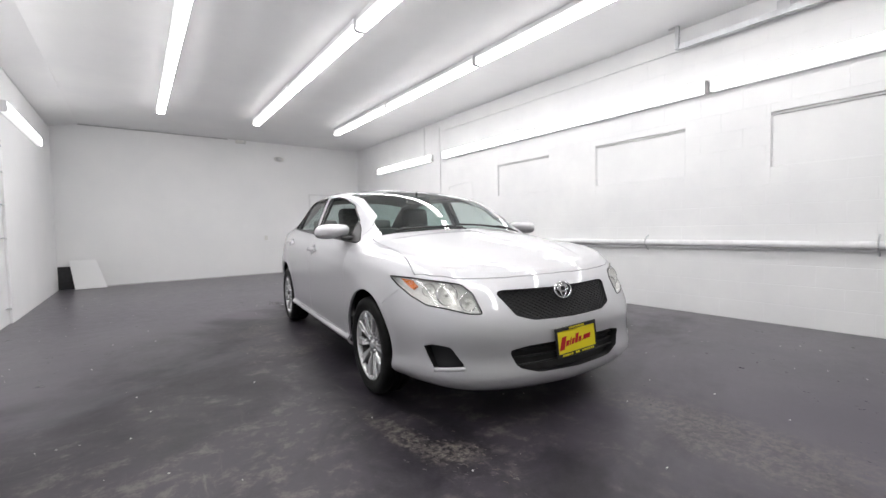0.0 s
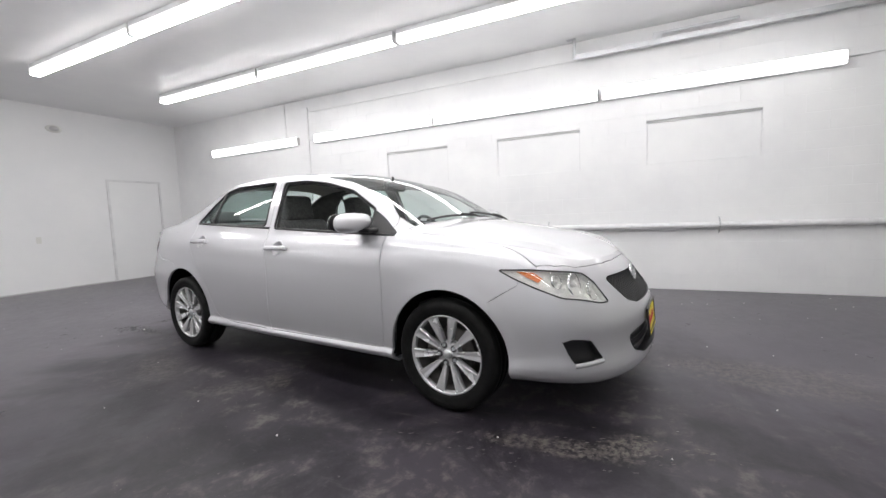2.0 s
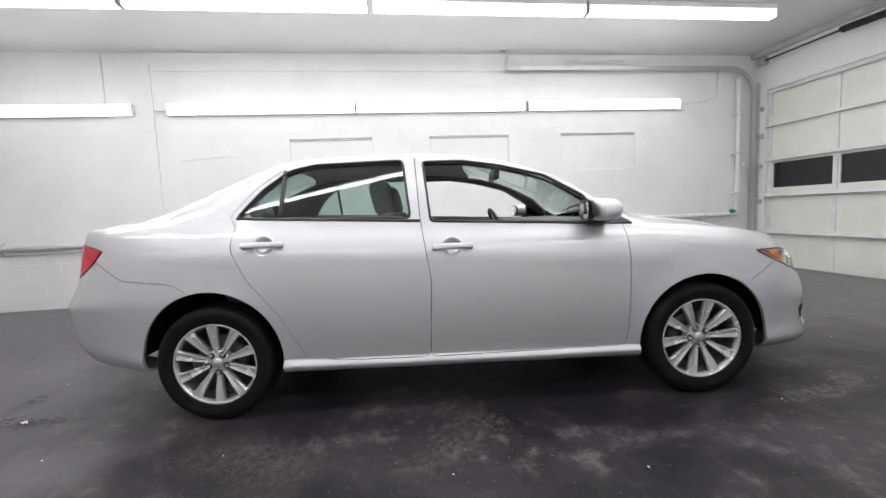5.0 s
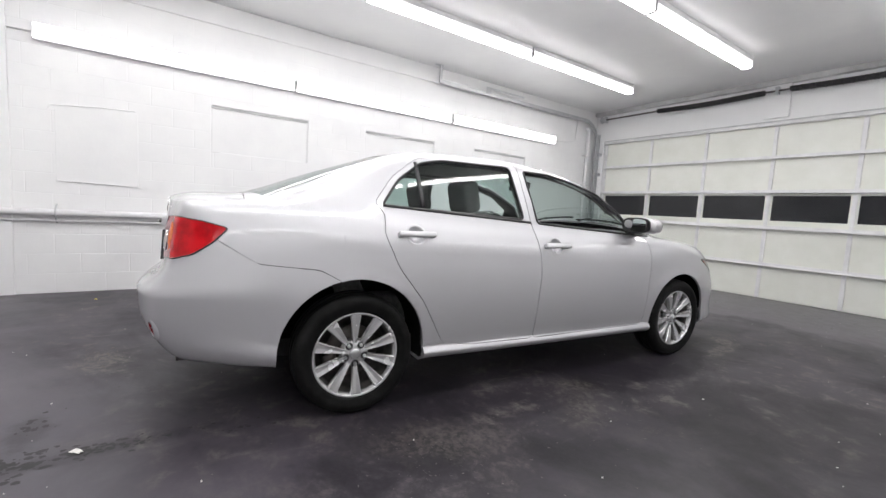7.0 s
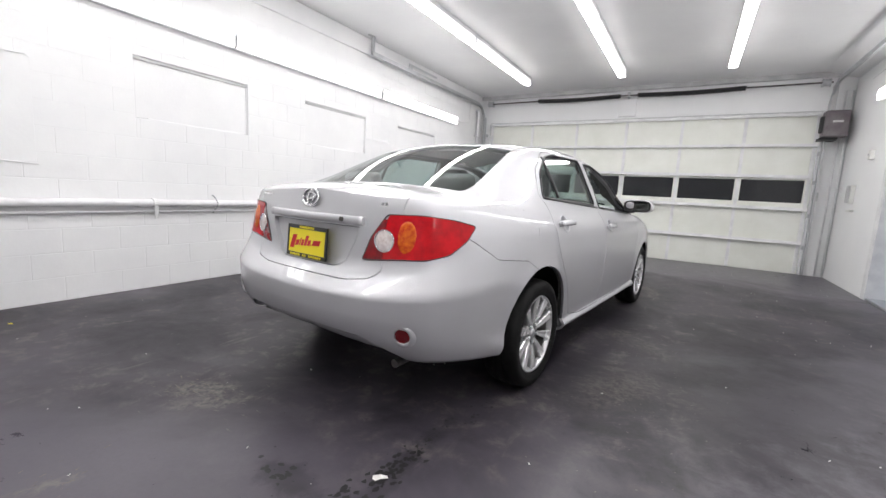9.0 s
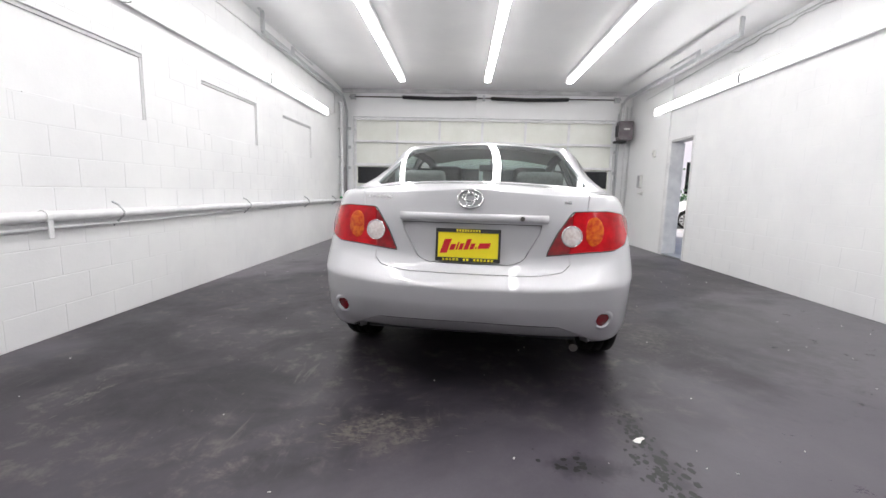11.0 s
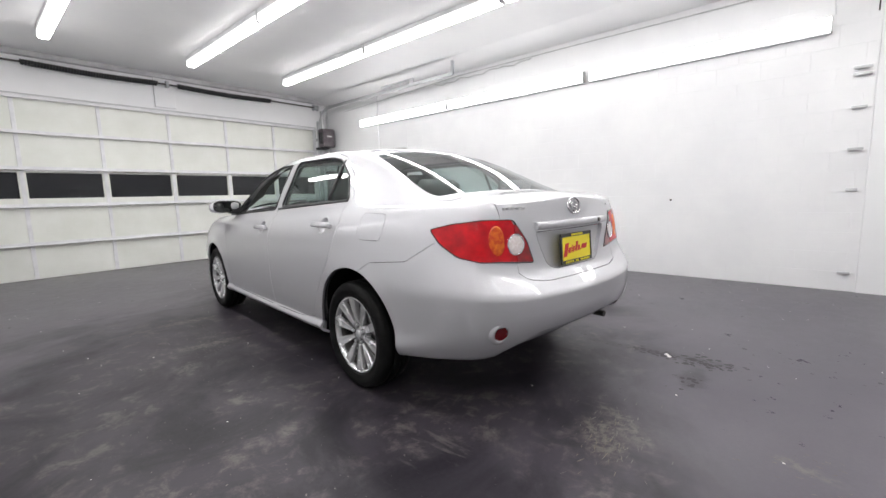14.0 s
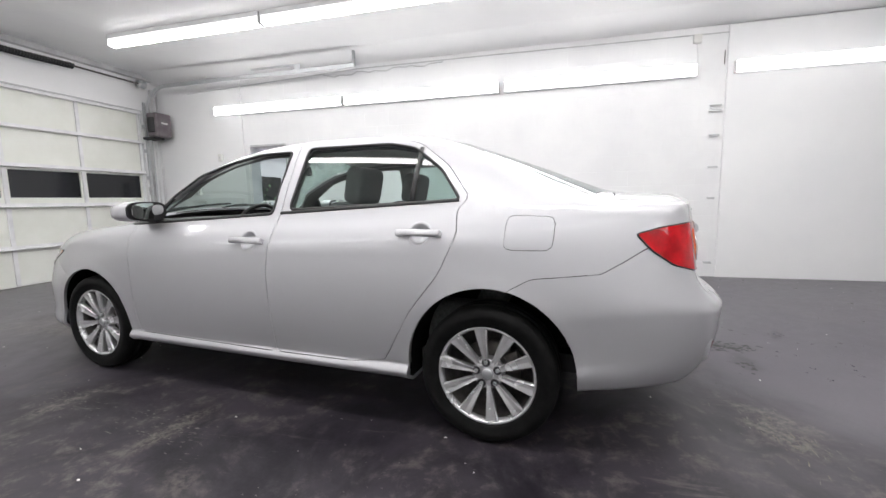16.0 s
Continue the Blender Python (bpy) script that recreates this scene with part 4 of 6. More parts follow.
for sg in (1, -1):
    part("fender", panel("fender", (sg,)), PAINT, car)
    quarter = part("quarter_panel", panel("quarter_panel", (sg,)), PAINT, car)
    part("sill", panel("sill", (sg,)), PAINT, car)
    if sg > 0:
        part("fuel_door", panel("fuel_door", (sg,)), PAINT, car)
    else:
        part("quarter_patch", panel("fuel_door", (sg,), 0, -0.003), PAINT, quarter)
    for which, window in (("front_door", FRONT_WINDOW), ("rear_door", REAR_WINDOW)):
        d = part(which, panel(which, (sg,), 0.0, 0.0024), PAINT, car)
        doors[which, sg] = d
        inner = part("inner_trim", panel(which, (sg,), -0.035, 0, 0, 0, True), CABIN, d, "grey moulded door lining")
        edge = on_skin("side", rounded(window, 0.01, 2), 0.001, sg, (22, 56))
        part("window_seal", ribbon(edge, 0.013, 0.006, True), BLACKTRIM, d, "black rubber window seal")
    seal = on_skin("side", [(-0.87 + 1.64 * k / 30, 0.287 + 0.006 * k / 30) for k in range(31)], -0.006, sg, (0, 22))
    part("door_seal", ribbon(seal, 0.012, 0.004), BLACK, car, "black seal between doors and sill")
    pane = part("window", panel("rear_window", (sg,), -0.006, 0, 0), GLASS, doors["rear_door", sg], "green-tinted door glass")
    pane.visible_shadow = False
    bar = on_skin("side", [(0.915, 1.045 + 0.245 * k / 6) for k in range(7)], 0.0, sg, (24, 52))
    part("window_divider", ribbon(bar, 0.022, 0.006), BLACKTRIM, doors["rear_door", sg])
    part("sail_panel", panel("sail", (sg,), 0.001), BLACKTRIM, doors["front_door", sg], "black mirror sail panel")
    belt = on_skin("side", [(-0.93 + 2.07 * k / 24, 0.928 + 0.113 * k / 24) for k in range(25)], 0.001, sg, (20, 50))
    part("belt_strip", ribbon(belt[:13], 0.016, 0.006), BLACKTRIM, doors["front_door", sg])
    part("belt_strip", ribbon(belt[13:], 0.016, 0.006), BLACKTRIM, doors["rear_door", sg])
    for which, y, z in (("front_door", 0.03, 0.848), ("rear_door", 0.985, 0.895)):
        (p, n), = on_skin("side", [(y, z)], 0, sg, (10, 40))
        turn = Matrix.Translation(p) @ n.to_track_quat("X", "Z").to_matrix().to_4x4()
        bm = lathe([(0.0, -0.030), (0.020, -0.028), (0.034, -0.020), (0.043, -0.008), (0.048, 0.0008), (0.054, 0.0016), (0.060, -0.001)], 32, turn @ pose(-0.0, 0, 0.004, 0, 90, 0))
        part("handle_cup", bm, PAINT, doors[which, sg], "recessed grip cup", True)
        bm = bmesh.new()
        add_box(bm, (0.012, -0.105, -0.016), (0.034, 0.105, 0.016), 0.010)
        bmesh.ops.transform(bm, matrix=turn, verts=bm.verts)
        part("handle", bm, PAINT, doors[which, sg], "body-coloured pull handle", True)
        for e in (-0.09, 0.09):
            bm = box((-0.004, e - 0.012, -0.012), (0.014, e + 0.012, 0.012), 0.003)
            bmesh.ops.transform(bm, matrix=turn, verts=bm.verts)
            part("handle_mount", bm, PAINT, doors[which, sg])

# ---- nose: grille, intakes, lamps, badge, plate ----
part("grille_back", panel("grille", (1, -1), -0.035, 0, -0.037), BLACK, nosepart, "black grille recess")
bm = bmesh.new()
for slope in (1, -1):
    for k in range(-22, 23):
        line = [(k * 0.036 + slope * u, 0.606 + u * 0.55) for u in (-0.14 + 0.28 * q / 40 for q in range(41))]
        keep = [p for p in line if inside(np.array([p]), GRILLE)[0] or inside(np.array([(-p[0], p[1])]), GRILLE)[0]]
        if len(keep) < 3:
            continue
        keep = [keep[0], keep[len(keep) // 2], keep[-1]]
        pts = []
        for x, z in keep:
            (p, n), = on_skin("end", [(abs(x), z)], -0.012, 1 if x >= 0 else -1, (0, 40), (-3, -1.7))
            pts.append(p)
        add_tube(bm, pts, 0.0035, 5)
part("grille_mesh", bm, BLACKTRIM, nosepart, "black diamond mesh")
part("intake_back", panel("intake", (1, -1), -0.05, 0, -0.052), BLACK, nosepart, "black lower intake")
for z in (0.311, 0.346, 0.376):
    bar = [on_skin("end", [(abs(x), z)], -0.03, 1 if x >= 0 else -1, (0, 40), (-3, -1.7))[0] for x in (-0.38 + 0.76 * k / 16 for k in range(17))]
    part("intake_bar", ribbon(bar, 0.008, 0.008), BLACKTRIM, nosepart)


def badge(width, high, m, parent):
    """An oval ring with a smaller oval and a crosswise one within, all rounded."""
    bm = bmesh.new()
    for w, h, cy, r in ((width, high, 0, 0.0065), (width * 0.36, high * 0.82, 0.0, 0.005), (width * 0.62, high * 0.36, high * 0.16, 0.005)):
        loop = [Vector((w * math.cos(a), h * math.sin(a) + cy, 0)) for a in (2 * math.pi * k / 32 for k in range(33))]
        add_tube(bm, loop, r, 8, False)
    bmesh.ops.transform(bm, matrix=m, verts=bm.verts)
    return part("badge", bm, CHROME, parent, "chrome oval badge", True)


(p, n), = on_skin("end", [(0.0, 0.650)], 0.012, 1, (0, 40), (-3, -1.7))
badge(0.062, 0.043, Matrix.Translation(p) @ pose(0, 0, 0, 78, 0, 0), nosepart)


def plate(m, w=0.308, h=0.157):
    """A yellow plate in a black frame; its writing is plain bars."""
    ob = part("licence_plate", box((-w / 2 + 0.006, -0.003, -h / 2 + 0.006), (w / 2 - 0.006, 0.003, h / 2 - 0.006), 0.002), YELLOW, car, "yellow dealer plate with red script bars")
    ob.matrix_basis = m
    bm = bmesh.new()
    t = 0.019
    for lo, hi in (((-w / 2, -0.007, -h / 2), (w / 2, 0.004, -h / 2 + t)), ((-w / 2, -0.007, h / 2 - t), (w / 2, 0.004, h / 2)),
                   ((-w / 2, -0.007, -h / 2 + t), (-w / 2 + 0.011, 0.004, h / 2 - t)), ((w / 2 - 0.011, -0.007, -h / 2 + t), (w / 2, 0.004, h / 2 - t))):
        add_box(bm, lo, hi, 0.002)
    part("plate_frame", bm, BLACKTRIM, ob, "black plate frame")
    bm = bmesh.new()
    x = -0.122
    slant = Matrix(((1, 0, 0.35, 0), (0, 1, 0, 0), (0.06, 0, 1, 0), (0, 0, 0, 1)))
    for wide, low, high in ((0.034, -0.034, 0.034), (0.024, -0.020, 0.008), (0.008, -0.020, 0.018), (0.018, -0.020, 0.010), (0.022, -0.020, 0.030), (0.020, -0.020, 0.008), (0.006, -0.020, -0.010), (0.054, -0.018, 0.008)):
        add_box(bm, (x, -0.0042, low), (x + wide, -0.0028, high), 0, slant)
        x += wide + 0.006
    tagged(part("script_bars", bm, REDINK, ob, "red script drawn as bars"), kind="stuff")
    bm = bmesh.new()
    for row, start, n, step in ((h / 2 - t / 2, -0.055, 9, 0.013), (-h / 2 + t / 2, -0.12, 15, 0.0165)):
        for k in range(n):
            if k not in (5, 8) or n < 12:
                add_box(bm, (start + k * step, -0.0085, row - 0.0055), (start + k * step + step * 0.62, -0.0066, row + 0.0055))
    tagged(part("frame_bars", bm, YELLOW, ob, "yellow lettering drawn as bars"), kind="stuff")
    return ob


plate(pose(-0.003, -2.163, 0.402, -4, -3, 0))
plate(pose(0.008, 2.137, 0.767, -4, 0, 180))
part("plate_recess", panel("plate_recess", (1, -1), -0.022, 0, -0.023), PAINT, trunk, "recess for the rear plate")


# ---- lamps ----
def dish(r, deep, m):
    return lathe([(0.002, -deep), (r * 0.35, -deep * 0.9), (r * 0.7, -deep * 0.6), (r, 0.0), (r * 1.06, 0.002), (r * 1.08, -0.004)], 28, m)


for sg in (1, -1):
    lampbox = part("headlamp", panel("headlamp", (sg,), -0.03, 0, -0.031), REFLECT, car, "headlamp with clear cover and amber corner", True)
    cover = part("lens", panel("headlamp", (sg,), 0.001, 0.001, 0, 0.003), CLEAR, lampbox, "clear plastic cover")
    cover.visible_shadow = False
    for (h, z), r, deep in (((-.763, .678), 0.052, 0.03), ((-.873, .640), 0.044, 0.026), ((-.663, .700), 0.032, 0.02)):
        (p, n), = on_skin("nose", [(h, z)], -0.016, sg, (0, 40), (-3, -1.4))
        face = (n + Vector((0, -1.4, 0))).normalized()
        m = Matrix.Translation(p) @ face.to_track_quat("Z", "Y").to_matrix().to_4x4()
        part("bowl", dish(r, deep, m), REFLECT, lampbox, "bright reflector bowl", True)
        part("bowl_rim", lathe([(r * 1.0, -0.004), (r * 1.02, 0.004), (r * 1.10, 0.004), (r * 1.12, -0.006)], 28, m), CHROME, lampbox, "chrome bowl rim", True)
        part("bulb", lathe([(0.0, 0.0), (0.010, -0.002), (0.011, -deep)], 14, m), REFLECT, lampbox, "", True)
    rim_line = on_skin("nose", HEADLAMP, 0.001, sg, (0, 40), (-3, -1.4))
    part("lamp_seal", ribbon(rim_line, 0.007, 0.003, True), BLACKTRIM, lampbox, "black lamp seal")
    bm = bmesh.new()
    ring_pts = [on_skin("nose", [q], -0.02, sg, (0, 40), (-3, -1.4))[0] for q in ((-.488, .753), (-.563, .746), (-.598, .716), (-.573, .698), (-.528, .723))]
    face = bm.faces.new([bm.verts.new(p) for p, n in ring_pts])
    ext = bmesh.ops.extrude_face_region(bm, geom=[face])
    bmesh.ops.translate(bm, vec=ring_pts[0][1] * 0.012, verts=[v for v in ext["geom"] if isinstance(v, bmesh.types.BMVert)])
    bmesh.ops.recalc_face_normals(bm, faces=bm.faces)
    part("turn_signal", bm, AMBER, lampbox, "amber turn signal")
    part("fog_pocket", panel("fog_pocket", (sg,), -0.045, 0, -0.046), BLACKTRIM, nosepart, "black fog lamp pocket")
    ledge = on_skin("end", [(0.632 + 0.122 * k / 8, 0.316 - 0.010 * k / 8) for k in range(9)], -0.004, sg, (0, 40), (-3, -1.6))
    part("pocket_ledge", ribbon(ledge, 0.022, 0.008), PAINT, nosepart, "silver ledge of the fog lamp pocket")

    tl = part("tail_lamp", panel("taillamp", (sg,), 0.004, 0.002, 0.03), RED, car, "red tail lamp with amber and clear elements")
    part("inner_lens", panel("taillamp_inner", (sg,), 0.004, 0.0015, 0.03), DEEPRED, tl, "deeper red inner half of the lamp")
    for name, mat, (x, z), r in (("reverse_lamp", FROST, (0.472, 0.822), 0.045), ("turn_lamp", TURN, (0.578, 0.845), 0.053)):
        (p, n), = on_skin("end", [(x, z)], 0.001 if mat is TURN else 0.003, sg, (0, 40), (1.7, 3))
        m = Matrix.Translation(p) @ n.to_track_quat("Z", "Y").to_matrix().to_4x4() @ Matrix.Diagonal((0.85, 1.30, 1, 1) if mat is TURN else (1, 1, 1, 1))
        bm = bmesh.new()
        prof = [(0.001, 0.006)] + [(r * k / 6, 0.006 * (1 - (k / 6) ** 2) + (0.0012 if k % 2 else 0)) for k in range(1, 6)] + [(r, 0.001), (r * 1.02, -0.012)]
        add_lathe(bm, prof, 28, m)
        part(name, bm, mat, tl, "", True)
        if mat is FROST:
            part("lamp_ring", lathe([(r * 1.02, -0.012), (r * 1.03, 0.004), (r * 1.10, 0.004), (r * 1.12, -0.012)], 28, m), CHROME, tl, "", True)
    rim_line = on_skin("tail", TAILLAMP, 0.002, sg, (0, 40), (1.7, 3))
    part("lamp_seal", ribbon(rim_line, 0.006, 0.004, True), BLACKTRIM, tl, "black lamp seal")
    part("reflector", panel("reflector", (sg,), -0.006, 0.001, -0.006), DARKRED, tailpart, "round dark red reflector")
    (p, n), = on_skin("end", [(0.63, 0.443)], 0.0, sg, (0, 30), (1.9, 3))
    m = Matrix.Translation(p) @ (n + Vector((0, 0.5, 0))).normalized().to_track_quat("Z", "Y").to_matrix().to_4x4()
    part("reflector_bezel", lathe([(0.033, -0.012), (0.034, -0.001), (0.038, 0.002), (0.044, 0.001), (0.052, -0.005), (0.058, -0.014)], 32, m), PAINT, tailpart, "silver bulge round the reflector", True)

part("valance", panel("valance", (1, -1), -0.024, 0, 0), PAINT, tailpart, "silver recessed lower valance")
for sg in (1, -1):
    groove = on_skin("end", [(0.005 + 0.425 * k / 12, 0.415 - 0.007 * k / 12) for k in range(13)] + [(0.43 + 0.17 * k / 8, 0.408 - 0.083 * (k / 8) ** 1.2) for k in range(1, 9)], -0.006, sg, (0, 30), (1.9, 3))
    # black strip standing in for the shadow line under the bumper's edge
    part("valance_shade", ribbon(groove, 0.018, 0.003), BLACKTRIM, tailpart, "black strip painted in for the shadow line above the valance")

# ---- tail: garnish bar, badge, lettering as bars ----
bar = [on_skin("end", [(abs(x), 0.897)], 0.010, 1 if x >= 0 else -1, (0, 60), (1.8, 3))[0] for x in (-0.36 + 0.70 * k / 20 for k in range(21))]
part("garnish", ribbon(bar, 0.038, 0.010), PAINT, trunk, "body-coloured handle garnish")
(p, n), = on_skin("end", [(0.0, 0.985)], 0.006, 1, (0, 60), (1.8, 3))
badge(0.060, 0.042, Matrix.Translation(p + Vector((0.005, 0, 0))) @ pose(0, 0, 0, 80, 0, 180), trunk)
for x0, z, n, step in ((0.515, 0.985, 7, 0.019), (-0.44, 0.978, 2, 0.018)):
    bm = bmesh.new()
    for k in range(n):
        x = x0 - k * step
        (p, nn), = on_skin("end", [(abs(x), z)], 0.001, 1 if x > 0 else -1, (0, 60), (1.8, 3))
        m = Matrix.Translation(p) @ nn.to_track_quat("Y", "Z").to_matrix().to_4x4()
        add_box(bm, (-step * 0.34, -0.001, -0.005), (step * 0.34, 0.002, 0.005), 0.0, m)
    part("lettering_bars", bm, CHROME, trunk, "chrome lettering drawn as bars")
(p, n), = on_skin("end", [(0.24, 0.897)], 0.027, -1, (0, 60), (1.8, 3))
part("lock", lathe([(0.0, 0.002), (0.010, 0.002), (0.012, -0.01)], 16, Matrix.Translation(p) @ n.to_track_quat("Z", "Y").to_matrix().to_4x4()), DARKMETAL, trunk)
part("exhaust_tip", tube([(-0.52, 1.88, 0.275), (-0.52, 2.05, 0.27)], 0.02, 16), DARKMETAL, car)


# ---- wheels ----
def wheel():
    ob = part("wheel", lathe([(0.205, 0.084), (0.211, 0.087), (0.213, 0.084), (0.213, 0.078), (0.206, 0.070), (0.203, -0.09), (0.198, -0.09), (0.196, 0.060), (0.199, 0.076), (0.205, 0.084)], 60), ALLOY, car, "ten-spoke alloy wheel", True)
    prof = [(0.203, -0.080), (0.23, -0.095), (0.265, -0.098), (0.284, -0.090), (0.296, -0.074), (0.300, -0.05), (0.300, -0.032), (0.293, -0.030), (0.293, -0.024), (0.300, -0.022),
            (0.300, 0.022), (0.293, 0.024), (0.293, 0.030), (0.300, 0.032), (0.300, 0.05), (0.296, 0.074), (0.288, 0.087), (0.272, 0.096), (0.250, 0.098), (0.246, 0.095), (0.226, 0.094), (0.216, 0.088), (0.210, 0.074)]
    part("tyre", lathe(prof, 64), TYRE, ob, "black worn tyre", True)
    for k in range(10):
        bm = bmesh.new()
        # a blade that widens outwards, its face hollowed between two edges
        secs = [(0.030, 0.009, 0.052, 0.030), (0.070, 0.012, 0.064, 0.032), (0.12, 0.0185, 0.073, 0.034), (0.175, 0.0255, 0.080, 0.032), (0.203, 0.030, 0.082, 0.030)]
        rings = []
        for r, w, top, deep in secs:
            rings.append([bm.verts.new((r, y, z)) for y, z in ((-w * 0.8, top - deep), (-w, top - 0.008), (-w * 0.80, top), (0, top - 0.003), (w * 0.80, top), (w, top - 0.008), (w * 0.8, top - deep))])
        for a, b in zip(rings, rings[1:]):
            for i in range(7):
                bm.faces.new((a[i], b[i], b[(i + 1) % 7], a[(i + 1) % 7]))
        bm.faces.new(rings[0])
        bm.faces.new(rings[-1][::-1])
        bmesh.ops.transform(bm, matrix=pose(0, 0, 0, 0, 0, 36 * k + 18), verts=bm.verts)
        bmesh.ops.recalc_face_normals(bm, faces=bm.faces)
        part("spoke", bm, ALLOY, ob)
    part("hub", lathe([(0.0, 0.062), (0.024, 0.061), (0.027, 0.056), (0.031, 0.056), (0.062, 0.058), (0.069, 0.048), (0.071, 0.02)], 32), ALLOY, ob, "", True)
    part("centre_cap", lathe([(0.0, 0.068), (0.018, 0.067), (0.024, 0.062), (0.025, 0.053)], 24), GALV, ob, "", True)
    for k in range(5):
        a = 2 * math.pi * k / 5 + 0.3
        m = Matrix.Translation((0.050 * math.cos(a), 0.050 * math.sin(a), 0.050))
        part("lug_nut", lathe([(0.0, 0.020), (0.0065, 0.020), (0.0085, 0.015), (0.0085, 0.0)], 8, m), GALV, ob)
        # black ring on the hub, painting in the shade of a lug pocket
        part("lug_shade", lathe([(0.0075, 0.0082), (0.0145, 0.0100), (0.0190, 0.0090)], 14, m), BLACKTRIM, ob)
    part("brake_disc", lathe([(0.06, 0.006), (0.13, 0.006), (0.132, -0.006), (0.13, -0.018)], 40), DARKMETAL, ob, "grey steel brake disc", True)
    part("caliper", box((-0.045, 0.085, -0.02), (0.045, 0.15, 0.028), 0.012), DARKMETAL, ob)
    part("inner_barrel", lathe([(0.195, 0.058), (0.190, 0.03), (0.188, -0.06), (0.0, -0.062)], 48), BARRELSHADE, ob, "inner barrel, painted dark for the shade behind the spokes", True)
    return ob


first = wheel()
for i, (x, y, a, spin) in enumerate(((0.772, FRONT_Y, 90, 10), (0.772, REAR_Y, 90, 25), (-0.772, FRONT_Y, -90, 5), (-0.772, REAR_Y, -90, 20))):
    m = pose(x, y, 0.3, 0, a, 0) @ pose(0, 0, 0, 0, 0, spin)
    if i == 0:
        first.matrix_basis = m
    else:
        copy_thing(first, m)

# ---- wheel wells and underbody ----
for sg in (1, -1):
    for y, z, r in ((-1.284, 0.33, 0.351), (1.282, 0.332, 0.365)):
        bm = bmesh.new()
        rows_ = []
        for k in range(25):
            a = radians(3 + 174 * k / 24)
            rows_.append([bm.verts.new((sg * x, y + r * math.cos(a), z + r * math.sin(a))) for x in (0.50, 0.822 + 0.037 * math.sin(a))])
        for e in (1 if y < 0 else -1,):
            rows_.insert(0 if e > 0 else 99, [bm.verts.new((sg * x, y + e * r, 0.235)) for x in (0.50, 0.845)])
        for a, b in zip(rows_, rows_[1:]):
            bm.faces.new((a[0], a[1], b[1], b[0]))
        bm.faces.new([r[0] for r in rows_])
        part("wheel_liner", bm, WELL, car, "black wheel well liner")
bm = bmesh.new()
add_box(bm, (-0.58, -1.85, 0.25), (0.58, -1.67, 0.30))
add_box(bm, (-0.49, -1.68, 0.19), (0.49, -0.90, 0.26))
add_box(bm, (-0.70, -0.91, 0.19), (0.70, 0.90, 0.26))
add_box(bm, (-0.49, 0.89, 0.21), (0.49, 1.70, 0.30))
add_box(bm, (-0.52, 1.69, 0.31), (0.52, 2.05, 0.37))
part("underbody", bm, BLACK, car, "black underbody")
part("axle", tube([(-0.70, REAR_Y, 0.30), (0.70, REAR_Y, 0.30)], 0.035, 10), DARKMETAL, car)

# ---- mirrors and wipers ----
for sg in (1, -1):
    bm = bmesh.new()
    bmesh.ops.create_uvsphere(bm, u_segments=28, v_segments=16, radius=1.0)
    for v in bm.verts:
        x, y, z = v.co
        v.co = (math.copysign(abs(x) ** 0.72, x) * 0.122, math.copysign(abs(y) ** (0.8 if y < 0 else 0.35), y) * (0.070 if y < 0 else 0.088), math.copysign(abs(z) ** 0.75, z) * (0.056 if x * sg > 0 else 0.049))
        taper = 1 - 0.35 * max(0.0, -v.co.y / 0.09) ** 2
        v.co.x, v.co.z = v.co.x * taper, v.co.z * taper - 0.006 * sg * v.co.x / 0.1
    bmesh.ops.transform(bm, matrix=pose(sg * 0.898, -0.735, 1.010, 0, 0, sg * -8), verts=bm.verts)
    shell = part("mirror", bm, PAINT, car, "body-coloured door mirror", True)
    bm = bmesh.new()
    pts = [(0.113 * math.copysign(abs(math.cos(a)) ** 0.6, math.cos(a)), 0.051 * math.copysign(abs(math.sin(a)) ** 0.6, math.sin(a))) for a in (2 * math.pi * k / 28 for k in range(28))]
    add_prism(bm, pts, 0.012, pose(sg * 0.898, -0.643, 1.008, 90, 0, sg * 4))
    part("mirror_rim", bm, BLACKTRIM, shell, "black mirror rim")
    bm = bmesh.new()
    add_prism(bm, [(x * 0.90, z * 0.86) for x, z in pts], 0.003, pose(sg * 0.898, -0.6380, 1.008, 90, 0, sg * 12))
    part("mirror_glass", bm, MIRROR, shell, "mirror glass")
    bm = bmesh.new()
    add_box(bm, (0.765, -0.80, 0.945), (0.86, -0.70, 0.972), 0.012)
    if sg < 0:
        bmesh.ops.scale(bm, vec=(-1, 1, 1), verts=bm.verts)
        bmesh.ops.reverse_faces(bm, faces=bm.faces)
    part("mirror_foot", bm, BLACKTRIM, shell, "black mirror foot")
for x0, x1, y0, y1 in ((0.56, 0.02, -1.0, -0.985), (0.02, -0.52, -1.03, -0.975)):
    line = [on_skin("top", [(abs(x0 + (x1 - x0) * k / 12), y0 + (y1 - y0) * k / 12)], 0.012, 1 if x0 + (x1 - x0) * k / 12 >= 0 else -1, (31, 75), (-1.3, -.7))[0][0] for k in range(13)]
    w = part("wiper", tube(line, 0.0075, 6), BLACKTRIM, car, "black windscreen wiper")
    part("wiper_arm", tube([line[4] + Vector((0, 0, 0.008)), line[2] + Vector((0, -0.02, 0.006)), line[0] + Vector((0.01, -0.035, -0.012))], 0.006, 6), BLACKTRIM, w)
cowl = [on_skin("top", [(abs(x), -1.055 + 0.12 * abs(x) ** 2)], -0.006, 1 if x >= 0 else -1, (31, 75), (-1.3, -.7))[0] for x in (-0.60 + 1.20 * k / 30 for k in range(31))]
